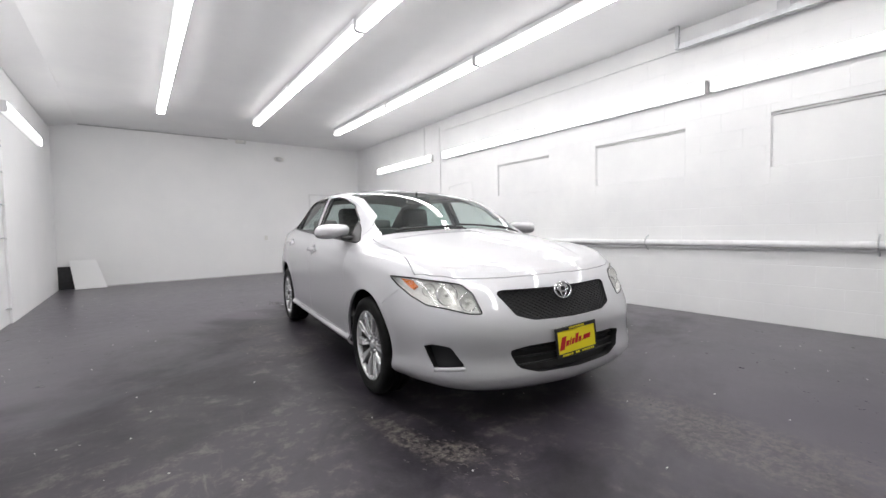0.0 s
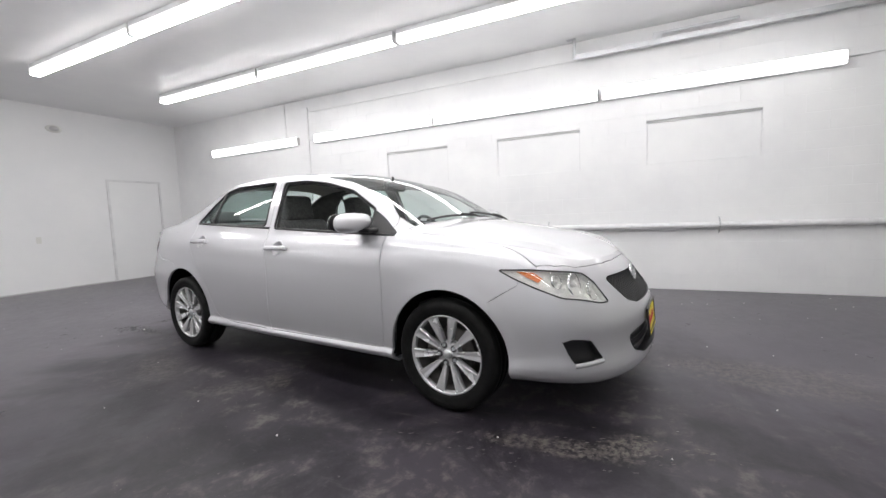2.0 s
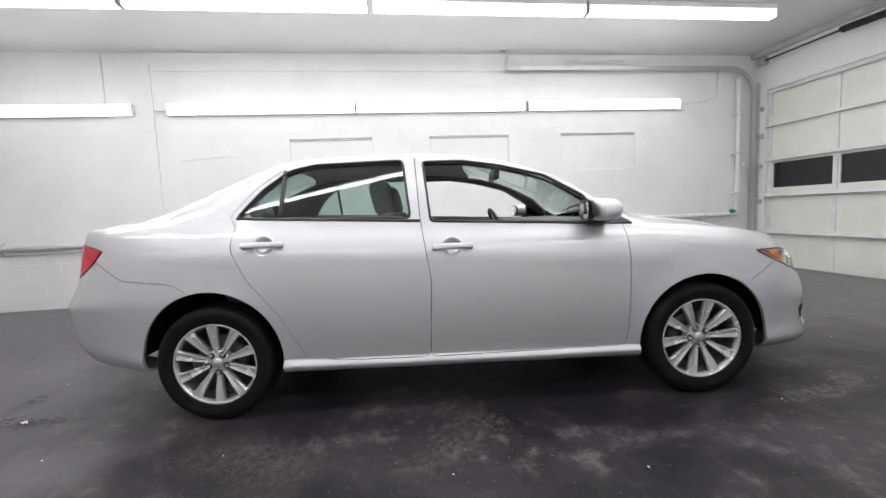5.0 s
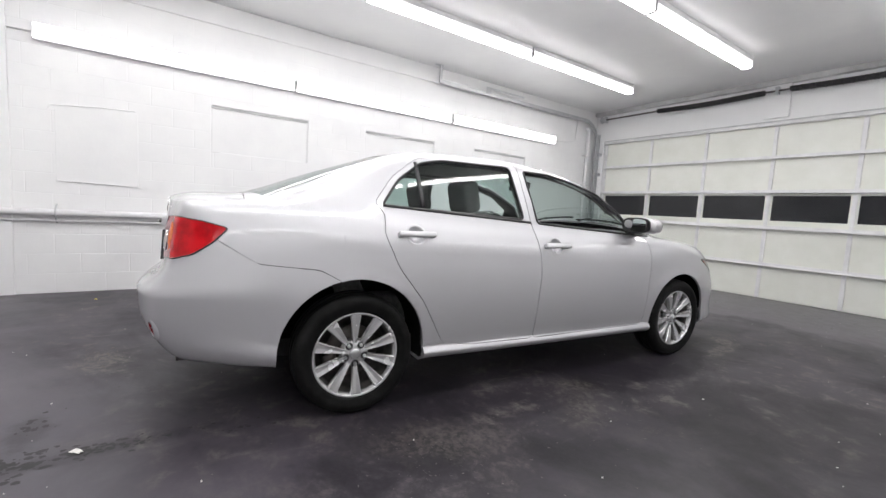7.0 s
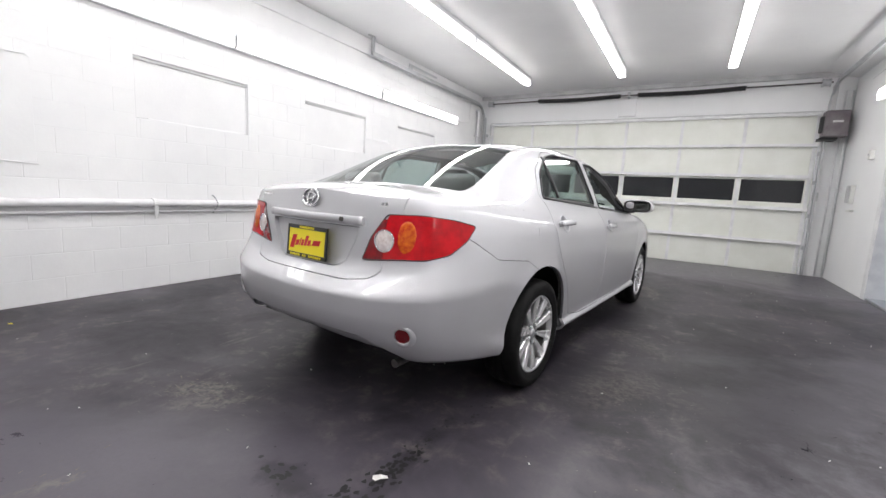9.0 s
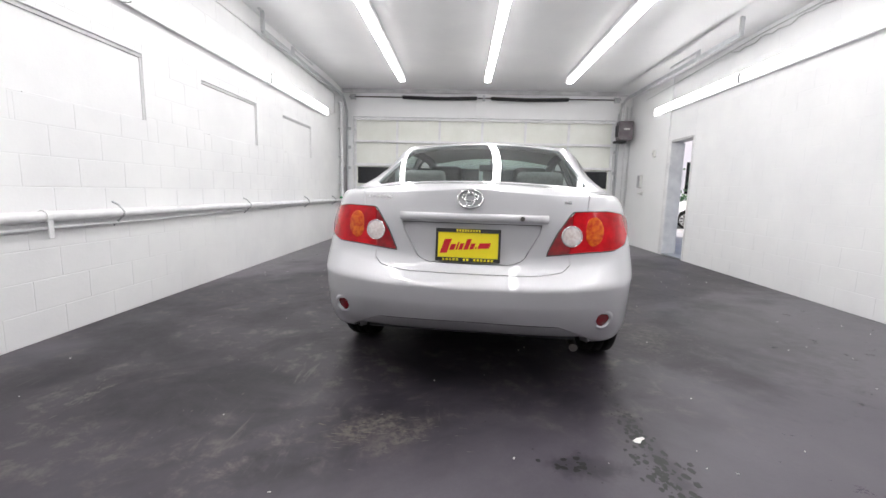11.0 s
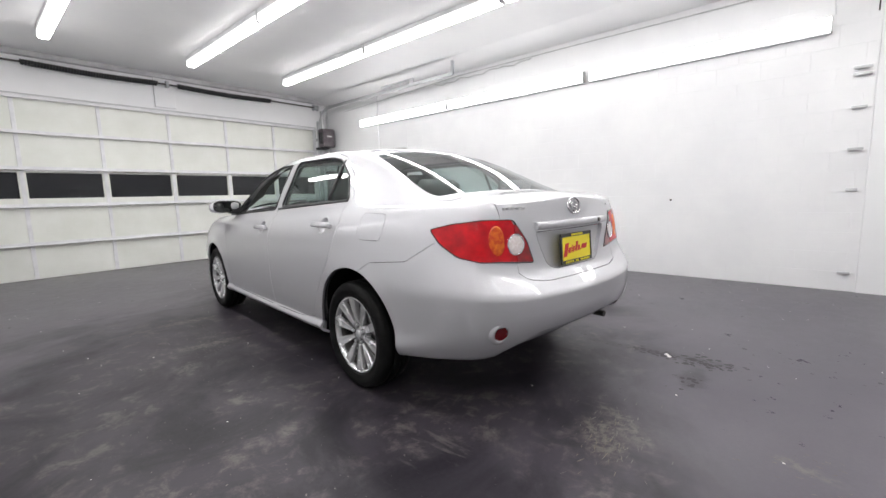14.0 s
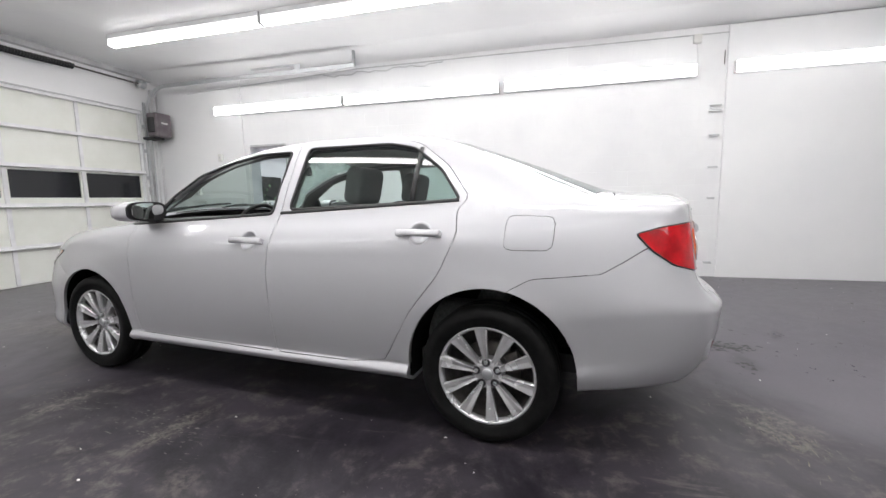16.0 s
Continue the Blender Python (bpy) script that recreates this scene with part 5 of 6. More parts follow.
part("cowl", ribbon(cowl, 0.06, 0.005), BLACKTRIM, car, "black cowl below the windscreen")

# ---- cabin ----
def padded(lo, hi, r, m=None):
    bm = box(lo, hi)
    bmesh.ops.bevel(bm, geom=list(bm.edges), offset=r, segments=4, profile=0.55, affect="EDGES")
    if m is not None:
        bmesh.ops.transform(bm, matrix=m, verts=bm.verts)
    return bm


for x in (0.36, -0.36):
    seat = part("front_seat", padded((-0.25, -0.27, 0.30), (0.25, 0.27, 0.48), 0.06), CLOTH, car, "grey cloth front seat", True)
    seat.matrix_basis = pose(x, -0.02, 0.06)
    part("backrest", padded((-0.24, -0.07, 0), (0.24, 0.07, 0.58), 0.06, pose(0, 0.25, 0.42, -17, 0, 0)), CLOTH, seat, "", True)
    part("headrest", padded((-0.14, -0.06, 0), (0.14, 0.06, 0.215), 0.056, pose(0, 0.42, 0.965, -12, 0, 0)), CLOTH, seat, "", True)
    part("headrest_post", tube([(-0.05, 0.40, 0.93), (-0.05, 0.43, 1.03)], 0.006, 6), GALV, seat)
    part("headrest_post", tube([(0.05, 0.40, 0.93), (0.05, 0.43, 1.03)], 0.006, 6), GALV, seat)
bench = part("rear_seat", padded((-0.62, 0.72, 0.32), (0.62, 1.20, 0.54), 0.06), CLOTH, car, "grey cloth rear bench", True)
part("backrest", padded((-0.62, -0.07, 0), (0.62, 0.07, 0.60), 0.06, pose(0, 1.20, 0.48, -24, 0, 0)), CLOTH, bench, "", True)
for x in (-0.36, 0.36):
    part("headrest", padded((-0.14, -0.05, 0), (0.14, 0.05, 0.13), 0.04, pose(x, 1.43, 1.02, -20, 0, 0)), CLOTH, bench, "", True)
part("parcel_shelf", box((-0.56, 1.42, 1.0), (0.56, 1.76, 1.03), 0.01), CABIN, car)
part("cabin_floor", box((-0.70, -0.95, 0.27), (0.70, 1.25, 0.33)), CABIN, car)
part("bulkhead", box((-0.66, -0.99, 0.30), (0.66, -0.95, 0.93)), CABIN, car)
dash = part("dashboard", padded((-0.68, -0.94, 0.62), (0.68, -0.50, 0.955), 0.05), CABIN, car, "grey moulded dashboard", True)
part("console", padded((-0.11, -0.6, 0.33), (0.11, 0.15, 0.58), 0.03), CABIN, dash)
m = pose(0.36, -0.42, 0.86, 66, 0, 0)
rim = [m @ Vector((0.185 * math.cos(a), 0.185 * math.sin(a), 0)) for a in (2 * math.pi * k / 40 for k in range(41))]
sw = part("steering_wheel", add_tube(bmesh.new(), rim, 0.014, 10, False), BLACKTRIM, car, "black steering wheel", True)
part("wheel_hub", padded((-0.07, -0.06, -0.02), (0.07, 0.05, 0.025), 0.02, m), BLACKTRIM, sw)
for a in (0, 180, 270):
    part("wheel_spoke", tube([m @ Vector((0.05 * math.cos(radians(a)), 0.05 * math.sin(radians(a)), 0)), m @ Vector((0.18 * math.cos(radians(a)), 0.18 * math.sin(radians(a)), 0))], 0.014, 8), BLACKTRIM, sw)
part("steering_column", tube([(0.36, -0.46, 0.83), (0.36, -0.75, 0.72)], 0.04, 12), CABIN, sw)
mirror = part("rear_view_mirror", padded((-0.12, -0.02, -0.035), (0.12, 0.02, 0.035), 0.015, pose(0, -0.33, 1.27, 8, 0, 0)), BLACKTRIM, car, "black interior mirror", True)
part("mirror_stem", tube([(0, -0.33, 1.28), (0, -0.31, 1.35)], 0.008, 8), BLACKTRIM, mirror)
for name in ("roof", "quarter_panel", "fender"):
    if name != "fender":
        part("headliner" if name == "roof" else "pillar_lining", panel(name, (1, -1), -0.03, 0, 0, 0, True), LINER if name == "roof" else CABIN, car)

# ---- along the east wall ----
for k, (a, b) in enumerate(WINDOWS):
    win = tagged(new("window_%d" % (k + 1)), "former window closed with white painted boards", "blocked window", kind="structure")
    mid = (a + b) / 2 + 0.02
    part("fill_panel", box((XR + 0.024, a + 0.012, WIN_Z0 + 0.006), (XR + 0.0495, b - 0.012, WIN_Z1 - 0.03), 0.002), WALL, win, "white painted filler board")
    part("head_strip", box((XR + 0.010, a, WIN_Z1 - 0.030), (XR + 0.0495, b, WIN_Z1 - 0.004), 0.002), GREYPAINT, win, "grey steel head strip")
    for y in (a, b - 0.012):
        part("side_strip", box((XR + 0.016, y, WIN_Z0), (XR + 0.0495, y + 0.012, WIN_Z1 - 0.03)), TRIM, win)
    part("sill_bead", tube([(XR + 0.012, a + 0.05, WIN_Z0 + 0.004), (XR + 0.010, mid, WIN_Z0), (XR + 0.012, b - 0.1, WIN_Z0 + 0.005)], 0.006, 6), WALL, win)
structure("ledger_board", box((XR - 0.022, YF + 0.3, 2.96), (XR - 0.0005, 3.28, ZC - 0.004), 0.003), WALL, "white ledger board under the ceiling", "trim")
structure("pilaster_board", box((XR - 0.024, 3.31, 0), (XR - 0.0005, 3.80, 3.05), 0.004), WALL, "white vertical board on the block wall", "trim")
patch = structure("wall_patch", box((XR - 0.005, 2.35, 1.10), (XR - 0.0005, 3.0, 1.86), 0.003), WALL, "patched and painted-over wall area", "wall patch")
part("torn_edge", tube([(XR - 0.006, 2.34, 1.09), (XR - 0.010, 2.6, 1.105), (XR - 0.006, 3.0, 1.115)], 0.005, 6), WALL, patch)
part("torn_edge", tube([(XR - 0.008, 2.37, 1.88), (XR - 0.006, 2.7, 1.865), (XR - 0.014, 3.03, 1.83), (XR - 0.012, 3.05, 1.78)], 0.006, 6), WALL, patch)


def bent(pts, r, n=6):
    """A line of points with its corners rounded by r."""
    pts = [Vector(p) for p in pts]
    out = [pts[0]]
    for a, p, b in zip(pts, pts[1:], pts[2:]):
        u, v = p + (a - p).normalized() * r, p + (b - p).normalized() * r
        out += [u * (1 - t) ** 2 + p * 2 * t * (1 - t) + v * t * t for t in (k / n for k in range(n + 1))]
    return out + [pts[-1]]


pipe = thing("wall_pipe", "white-painted pipe along the block wall", "pipe")
part("main_run", tube(bent([(2.875, YB, 0.80), (2.875, 1.7, 0.80), (2.872, 0.6, 0.795), (2.875, YF + 0.34, 0.79), (2.875, YF + 0.34, 2.83), (2.93, YF + 0.34, 2.83)], 0.05), 0.034, 14), STEELPIPE, pipe, "", True)
part("thin_run", tube([(2.905, YB, 0.725), (2.90, 2.0, 0.720), (2.90, 0.6, 0.722), (2.895, -1.2, 0.742), (2.90, -3.4, 0.748)], 0.011, 8), STEELPIPE, pipe, "", True)
for y in (5.2, 3.0, 1.0, -0.93, -2.90, -4.4):
    bm = tube([(2.93, y, 0.88), (2.885, y, 0.86), (2.838, y, 0.81), (2.838, y, 0.78), (2.885, y, 0.74), (2.93, y, 0.70)], 0.008, 6)
    part("clamp", bm, GALV, pipe, "steel pipe clamp")
for z in (1.12, 1.72, 2.3):
    part("clamp", box((2.835, YF + 0.26, z - 0.012), (2.93, YF + 0.42, z + 0.012), 0.004), TRIM, pipe)
part("wrap", tube([(2.872, 1.56, 0.80), (2.872, 1.60, 0.80)], 0.042, 12), TRIM, pipe, "white tape wrap")
part("strap_end", box((2.838, 1.56, 0.66), (2.846, 1.595, 0.80), 0.002, None), TRIM, pipe)
rag = thing("rag", "crumpled green rag lying on the pipe", "rag", pose(2.86, YF + 0.43, 0.825))
bm = bmesh.new()
bmesh.ops.create_icosphere(bm, subdivisions=3, radius=1.0)
for v in bm.verts:
    f = 0.7 + 0.55 * noise.noise(v.co * 2.3 + Vector((3, 1, 7)))
    v.co = Vector((v.co.x * 0.045, v.co.y * 0.075, max(v.co.z, -0.55) * 0.055)) * f
part("cloth", bm, GREEN, rag, "", True)
box_e = thing("conduit_box", "white electrical box with a looped cable", "junction box", pose(XR, YF + 0.17, 1.55))
part("box", box((-0.06, -0.05, -0.05), (-0.0005, 0.05, 0.05), 0.006), PLASTIC, box_e)
part("cable", tube(bent([(-0.03, 0, -0.05), (-0.03, 0.0, -0.35), (-0.02, -0.09, -0.42), (-0.012, -0.15, -0.42)], 0.08), 0.007, 8), TRIM, box_e, "", True)
for name, pts in (("conduit", [(2.915, 3.52, 2.47), (2.915, 3.14, 2.47)]), ("conduit", [(2.915, -4.0, 2.48), (2.92, -4.35, 2.50), (2.92, -4.62, 2.56), (2.92, -4.66, 3.1)]), ("conduit", [(2.915, 3.86, 2.56), (2.915, 3.86, 3.18)])):
    c = thing(name, "thin white surface conduit on the wall", "conduit")
    part("run", tube(bent(pts, 0.04) if len(pts) > 2 else pts, 0.008, 8), TRIM, c, "", True)


# ---- door tracks ----
def door_track(x, z, y_end, side):
    """A horizontal C-track that bends down to the jamb, its hanger, a perforated brace and the jamb angle."""
    ob = thing("door_track", "galvanised overhead door track with ceiling hanger", "door track", group="door tracks")
    path = [Vector((x, y_end, z)), Vector((x, YF + 0.55, z))]
    path += [Vector((x, YF + 0.55 - 0.40 * math.sin(a), z - 0.40 + 0.40 * math.cos(a))) for a in (radians(90 * k / 8) for k in range(1, 9))]
    path += [Vector((x, YF + 0.17, 0.02))]
    bm = bmesh.new()
    prev = None
    for i, p in enumerate(path):
        d = (path[min(i + 1, len(path) - 1)] - path[max(i - 1, 0)]).normalized()
        up = Vector((1, 0, 0)).cross(d).normalized()
        ringv = [bm.verts.new(p + Vector((s * side, 0, 0)) + up * h) for s, h in ((0.028, 0.026), (-0.002, 0.030), (-0.004, -0.026), (0.028, -0.030), (0.028, -0.022), (0.002, -0.020), (0.003, 0.022), (0.028, 0.018))]
        if prev:
            for k in range(8):
                bm.faces.new((prev[k], prev[(k + 1) % 8], ringv[(k + 1) % 8], ringv[k]))
        prev = ringv
    bmesh.ops.recalc_face_normals(bm, faces=bm.faces)
    part("rail", bm, GALV, ob)
    bm = bmesh.new()
    add_box(bm, (x - 0.02, y_end - 0.02, z - 0.02), (x + 0.02, y_end + 0.015, ZC))
    add_box(bm, (x - 0.02, y_end - 0.02, ZC - 0.01), (x + 0.02, y_end + 0.09, ZC - 0.002))
    part("hanger", bm, GALV, ob, "galvanised hanger angle")
    part("brace", box((x - 0.004, -3.05, z + 0.075), (x + 0.004, -2.20, z + 0.105), 0.001), GALV, ob)
    part("brace_tab", box((x - 0.006, -2.30, z), (x + 0.006, -2.20, z + 0.08), 0.001), GALV, ob)
    part("jamb_angle", box((x + side * 0.03 - 0.02, YF + 0.04, 0.0), (x + side * 0.03 + 0.02, YF + 0.07, 2.75), 0.002), GALV, ob)
    for zz in (0.45, 0.97, 1.50, 1.95, 2.35):
        part("roller_bracket", box((x - 0.05, YF + 0.025, zz - 0.03), (x + 0.02, YF + 0.10, zz + 0.03), 0.003), GALV, ob)
    return ob


door_track(2.80, 2.965, -1.31, 1)
door_track(-3.02, 2.975, -1.33, -1)

spring = thing("torsion_spring_shaft", "black torsion springs on a steel shaft above the door", "door spring")
part("shaft", tube([(-3.02, YF + 0.17, 3.01), (2.74, YF + 0.17, 3.005)], 0.013, 10), DARKMETAL, spring)
for a, b in ((1.585, 0.0), (-0.305, -1.93)):
    n = 420
    coil = [(a + (b - a) * k / n, YF + 0.17 + 0.034 * math.cos(k * 0.75), 3.005 - 0.02 * math.sin(math.pi * k / n) + 0.034 * math.sin(k * 0.75)) for k in range(n + 1)]
    body = part("spring", tube(coil, 0.0105, 5), BLACK, spring, "black torsion spring")
    part("spring_core", tube([(a, YF + 0.17, 3.005), ((a + b) / 2, YF + 0.17, 2.985), (b, YF + 0.17, 3.005)], 0.034, 12), BLACK, body)
for x in (2.66, -2.94):
    part("drum", lathe([(0.0, -0.05), (0.065, -0.05), (0.05, -0.03), (0.05, 0.03), (0.065, 0.05), (0, 0.05)], 20, pose(x, YF + 0.17, 3.005, 0, 90, 0)), GALV, spring, "cable drum", True)
part("centre_plate", box((-0.17, YF + 0.115, 2.96), (-0.13, YF + 0.20, 3.06), 0.002), GALV, spring)
structure("spring_pad", box((-0.28, YF + 0.02, GD_Z + 0.05), (0.02, YF + 0.06, ZC - 0.02), 0.003), BOARD, "white timber pad behind the springs", "trim")
structure("header_board", box((XL + 0.01, YF + 0.02, ZC - 0.075), (XR - 0.01, YF + 0.11, ZC - 0.003), 0.003), GREYPAINT, "grey painted header board under the ceiling", "trim")

opener = thing("door_opener", "dark grey wall-mounted garage door opener", "garage door opener", pose(-3.10, YF + 0.30, 2.36))
part("housing", box((-0.15, -0.12, -0.19), (0.14, 0.09, 0.20), 0.025), OPENERGREY, opener)
part("motor", lathe([(0, -0.12), (0.075, -0.12), (0.08, -0.10), (0.08, 0.10), (0.075, 0.12), (0, 0.12)], 24, pose(0.10, -0.02, 0.0, 0, 0, 0)), BLACK, opener, "black motor drum", True)
part("label", box((-0.07, 0.0905, 0.02), (0.05, 0.092, 0.05)), PLASTIC, opener)
part("bracket", box((-0.05, -0.20, -0.23), (0.16, 0.02, -0.192), 0.004), BLACK, opener)
part("chain_cover", box((0.02, -0.10, 0.172), (0.08, -0.04, 0.58), 0.004), GREYPAINT, opener)

# ---- along the west wall ----
structure("wall_board", box((XL + 0.0005, 3.46, 0), (XL + 0.028, YB, ZC - 0.12), 0.003), BOARD, "smooth white board over the rear wall", "wall panel")
structure("wall_board_front", box((XL + 0.0005, YF + 0.03, 0), (XL + 0.02, DOOR_Y0 - 0.09, ZC - 0.12), 0.003), BOARD, "smooth white board beside the doorway", "wall panel")
wire = thing("surface_cable", "dark cable clipped along the top of the wall", "cable")
part("run", tube([(XL + 0.015, -4.6, 2.90), (XL + 0.015, -3.0, 2.96), (XL + 0.015, -1.4, 3.02), (XL + 0.015, 0.6, 3.013), (XL + 0.015, 3.46, 2.985)], 0.008, 6), GREYPAINT, wire)
droop = [(XL + 0.03, -2.0 + 1.9 * k / 20, 2.975 + 0.035 * k / 20 - 0.03 * abs(math.sin(k * 0.47)) - 0.012 * (k % 3)) for k in range(21)]
part("loose_bundle", tube(droop, 0.008, 6), GREYPAINT, wire, "sagging dark cable bundle", True)
part("hook", tube([(XL + 0.012, 3.43, 2.62), (XL + 0.012, 3.43, 2.78)], 0.006, 6), DARKMETAL, wire)
jb = thing("junction_box", "white junction box on the wall", "junction box", pose(XL, 3.12, 2.94))
part("box", box((0.0005, -0.045, -0.05), (0.05, 0.045, 0.05), 0.005), PLASTIC, jb)
part("drop", tube([(0.02, 0, -0.05), (0.02, 0.02, -0.28)], 0.006, 6), TRIM, jb)
for z, w in ((2.145, 0.13), (2.085, 0.13), (1.785, 0.11), (1.397, 0.11), (1.012, 0.08), (0.19, 0.09)):
    hook = thing("wall_bracket", "small painted steel bracket in the wall", "bracket", pose(XL, 3.36, z), group="wall brackets")
    part("tab", box((0.0005, -w / 2, -0.006), (0.035, w / 2, 0.006), 0.002), GALV, hook)
    part("lip", box((0.030, -w / 2, -0.018), (0.036, w / 2, -0.004), 0.002), GREYPAINT, hook)
for y, z in ((0.64, 0.914), (1.79, 0.925)):
    s = thing("wall_plug", "small grey rubber plug in the wall", "wall plug", pose(XL, y, z), group="wall plugs")
    part("plug", lathe([(0.0, 0.008), (0.009, 0.007), (0.012, 0.0)], 14, pose(0, 0, 0, 0, 90, 0)), DARKMETAL if y > 1 else GREYPAINT, s)
frame_ = structure("door_frame", box((XL - T, DOOR_Y0 - 0.003, 0), (XL + 0.018, DOOR_Y0 + 0.03, DOOR_Z), 0.003), TRIM, "white painted doorway frame", "door frame")
part("jamb", box((XL - T, DOOR_Y1 - 0.03, 0), (XL + 0.012, DOOR_Y1 + 0.003, DOOR_Z), 0.003), TRIM, frame_)
part("head", box((XL - T, DOOR_Y0 + 0.03, DOOR_Z - 0.03), (XL + 0.012, DOOR_Y1 - 0.03, DOOR_Z + 0.004), 0.003), GREYPAINT, frame_)
part("casing", box((XL + 0.0005, DOOR_Y0 - 0.085, 0), (XL + 0.024, DOOR_Y0 - 0.004, DOOR_Z + 0.01), 0.003), TRIM, frame_)
part("threshold", box((XL - T, DOOR_Y0 + 0.03, 0.0005), (XL + 0.01, DOOR_Y1 - 0.03, 0.03), 0.006), GALV, frame_)
leaf = tagged(new("door_1"), "white side door standing open outwards", "door", kind="structure")
leaf.matrix_basis = pose(XL - T - 0.02, DOOR_Y0 + 0.03, 0, 0, 0, 84)
part("leaf", box((-0.70, -0.045, 0.03), (0.0, 0.0, DOOR_Z - 0.04), 0.003), TRIM, leaf)
part("door_handle", tube(bent([(-0.62, 0.0, 1.0), (-0.62, 0.05, 1.0), (-0.52, 0.05, 1.0)], 0.02), 0.010, 8), GALV, leaf)
for y, z, w, h, nm, lb in ((-4.0, 1.813, 0.08, 0.12, "switch_box", "white switch box on the wall"), (-4.51, 1.315, 0.09, 0.26, "wall_telephone", "white wall telephone with grey handset"), (-4.46, 1.08, 0.16, 0.03, "wall_ledge", "narrow white ledge on the wall")):
    s = thing(nm, lb, nm.replace("_", " "), pose(XL + 0.02, y, z))
    part("body", box((0.0005, -w / 2, -h / 2), (0.05, w / 2, h / 2), 0.008), PLASTIC, s)
    if nm == "wall_telephone":
        part("handset", box((0.05, -0.03, -0.12), (0.085, 0.03, 0.12), 0.012), GREYPAINT, s)
    if nm == "switch_box":
        part("toggle", box((0.05, -0.008, -0.015), (0.062, 0.008, 0.015), 0.003), GREYPAINT, s)
s = thing("wall_control", "ivory push-button door control", "door control", pose(-3.06, YF + 0.02, 1.28))
part("body", box((-0.035, 0.0005, -0.07), (0.035, 0.04, 0.07), 0.005), GREYPAINT, s)
part("button", lathe([(0, 0.008), (0.012, 0.006), (0.014, 0)], 14, pose(0, 0.04, 0.02, -90, 0, 0)), BLACK, s)
corner = thing("corner_conduit", "white conduit in the corner by the door", "conduit")
for x in (-3.22, -3.30):
    part("run", tube([(x, YF + 0.045, 0.02), (x, YF + 0.045, 2.9)], 0.014, 8), TRIM, corner, "", True)
bm = bmesh.new()

# ---- along the north wall ----
d2 = tagged(new("door_2"), "flush white door in the end wall, closed", "door", kind="structure")
part("leaf", box((1.575, YB - 0.012, 0.015), (2.475, YB - 0.0005, 1.935), 0.003), BOARD, d2)
for lo, hi in (((1.53, YB - 0.020, 0), (1.57, YB - 0.0005, 1.98)), ((2.48, YB - 0.020, 0), (2.52, YB - 0.0005, 1.98)), ((1.57, YB - 0.020, 1.94), (2.48, YB - 0.0005, 1.98))):
    part("casing", box(lo, hi, 0.003), TRIM, d2)
part("door_handle", lathe([(0.012, 0.0), (0.012, 0.03), (0.026, 0.04), (0.028, 0.055), (0.018, 0.068), (0, 0.07)], 18, pose(2.42, YB - 0.012, 0.90, 90, 0, 0)), GALV, d2, "", True)
al = thing("alarm_horn", "white round alarm fitting on the wall", "alarm", pose(0.827, YB, 2.816))
part("base", lathe([(0.0, 0.02), (0.11, 0.02), (0.12, 0.0)], 28, pose(0, 0, 0, 90, 0, 0) @ Matrix.Diagonal((1, 0.55, 1, 1))), PLASTIC, al, "", True)
part("grille", lathe([(0.0, 0.05), (0.05, 0.045), (0.07, 0.02)], 24, pose(0, 0, 0, 90, 0, 0) @ Matrix.Diagonal((1, 0.6, 1, 1))), GREYPAINT, al, "", True)
em = thing("emergency_light", "small white emergency light under the ceiling", "emergency light", pose(-0.03, YB, 3.14))
part("body", box((-0.11, -0.06, -0.035), (0.11, -0.0005, 0.035), 0.012), PLASTIC, em)
part("shade", lathe([(0, 0.03), (0.03, 0.028), (0.035, 0)], 16, pose(0.06, -0.06, 0, 90, 0, 0)), TRIM, em, "", True)
structure("ceiling_batten", box((-2.9, YB - 0.03, ZC - 0.022), (-0.3, YB - 0.0005, ZC - 0.003), 0.002), GREYPAINT, "grey batten at the top of the end wall", "trim")
outlet = thing("wall_outlet", "small white wall outlet plate", "outlet", pose(0.455, YB, 0.885))
part("plate", box((-0.035, -0.008, -0.055), (0.035, -0.0005, 0.055), 0.003), PLASTIC, outlet)
lean = thing("leaning_panel", "white slanted panel leaning in the corner on the floor", "panel", pose(XL, YB, 0))
bm = prism([(0.28, 0.0), (0.76, 0.0), (0.60, 0.57), (0.20, 0.57)], 0.022, pose(0, -0.22, 0.004, 72, 0, 0))
part("board", bm, BOARD, lean)
# added black sheet that paints in the shaded gap between panel and wall
part("gap_shade", box((0.03, -0.06, 0.001), (0.33, -0.046, 0.44), 0.003), BLACK, lean, "black sheet added for the shaded gap behind the panel")
for name, lo, hi in (("baseboard_gap", (-3.3, YB - 0.010, 0.0005), (2.9, YB - 0.0005, 0.022)),):
    structure("baseboard", box(lo, hi), GREYPAINT, "thin grey strip at the foot of the end wall", "baseboard")

# ---- what lies on the floor ----
PALE = mottled(material("worn_pale_concrete", (0.2, 0.19, 0.18), 0.6), (0.06, 0.056, 0.054), (0.17, 0.16, 0.148), 40.0)
TAN = mottled(material("tan_scuff", (0.2, 0.17, 0.13), 0.6), (0.07, 0.06, 0.05), (0.19, 0.165, 0.13), 40.0)
WET = mottled(material("wet_oily_stain", (0.008, 0.008, 0.009), 0.08), (0.005, 0.005, 0.006), (0.010, 0.0095, 0.010), 15.0, (0.38, 0.55))
SCRAP = material("white_paper_scrap", (0.7, 0.69, 0.66), 0.7)


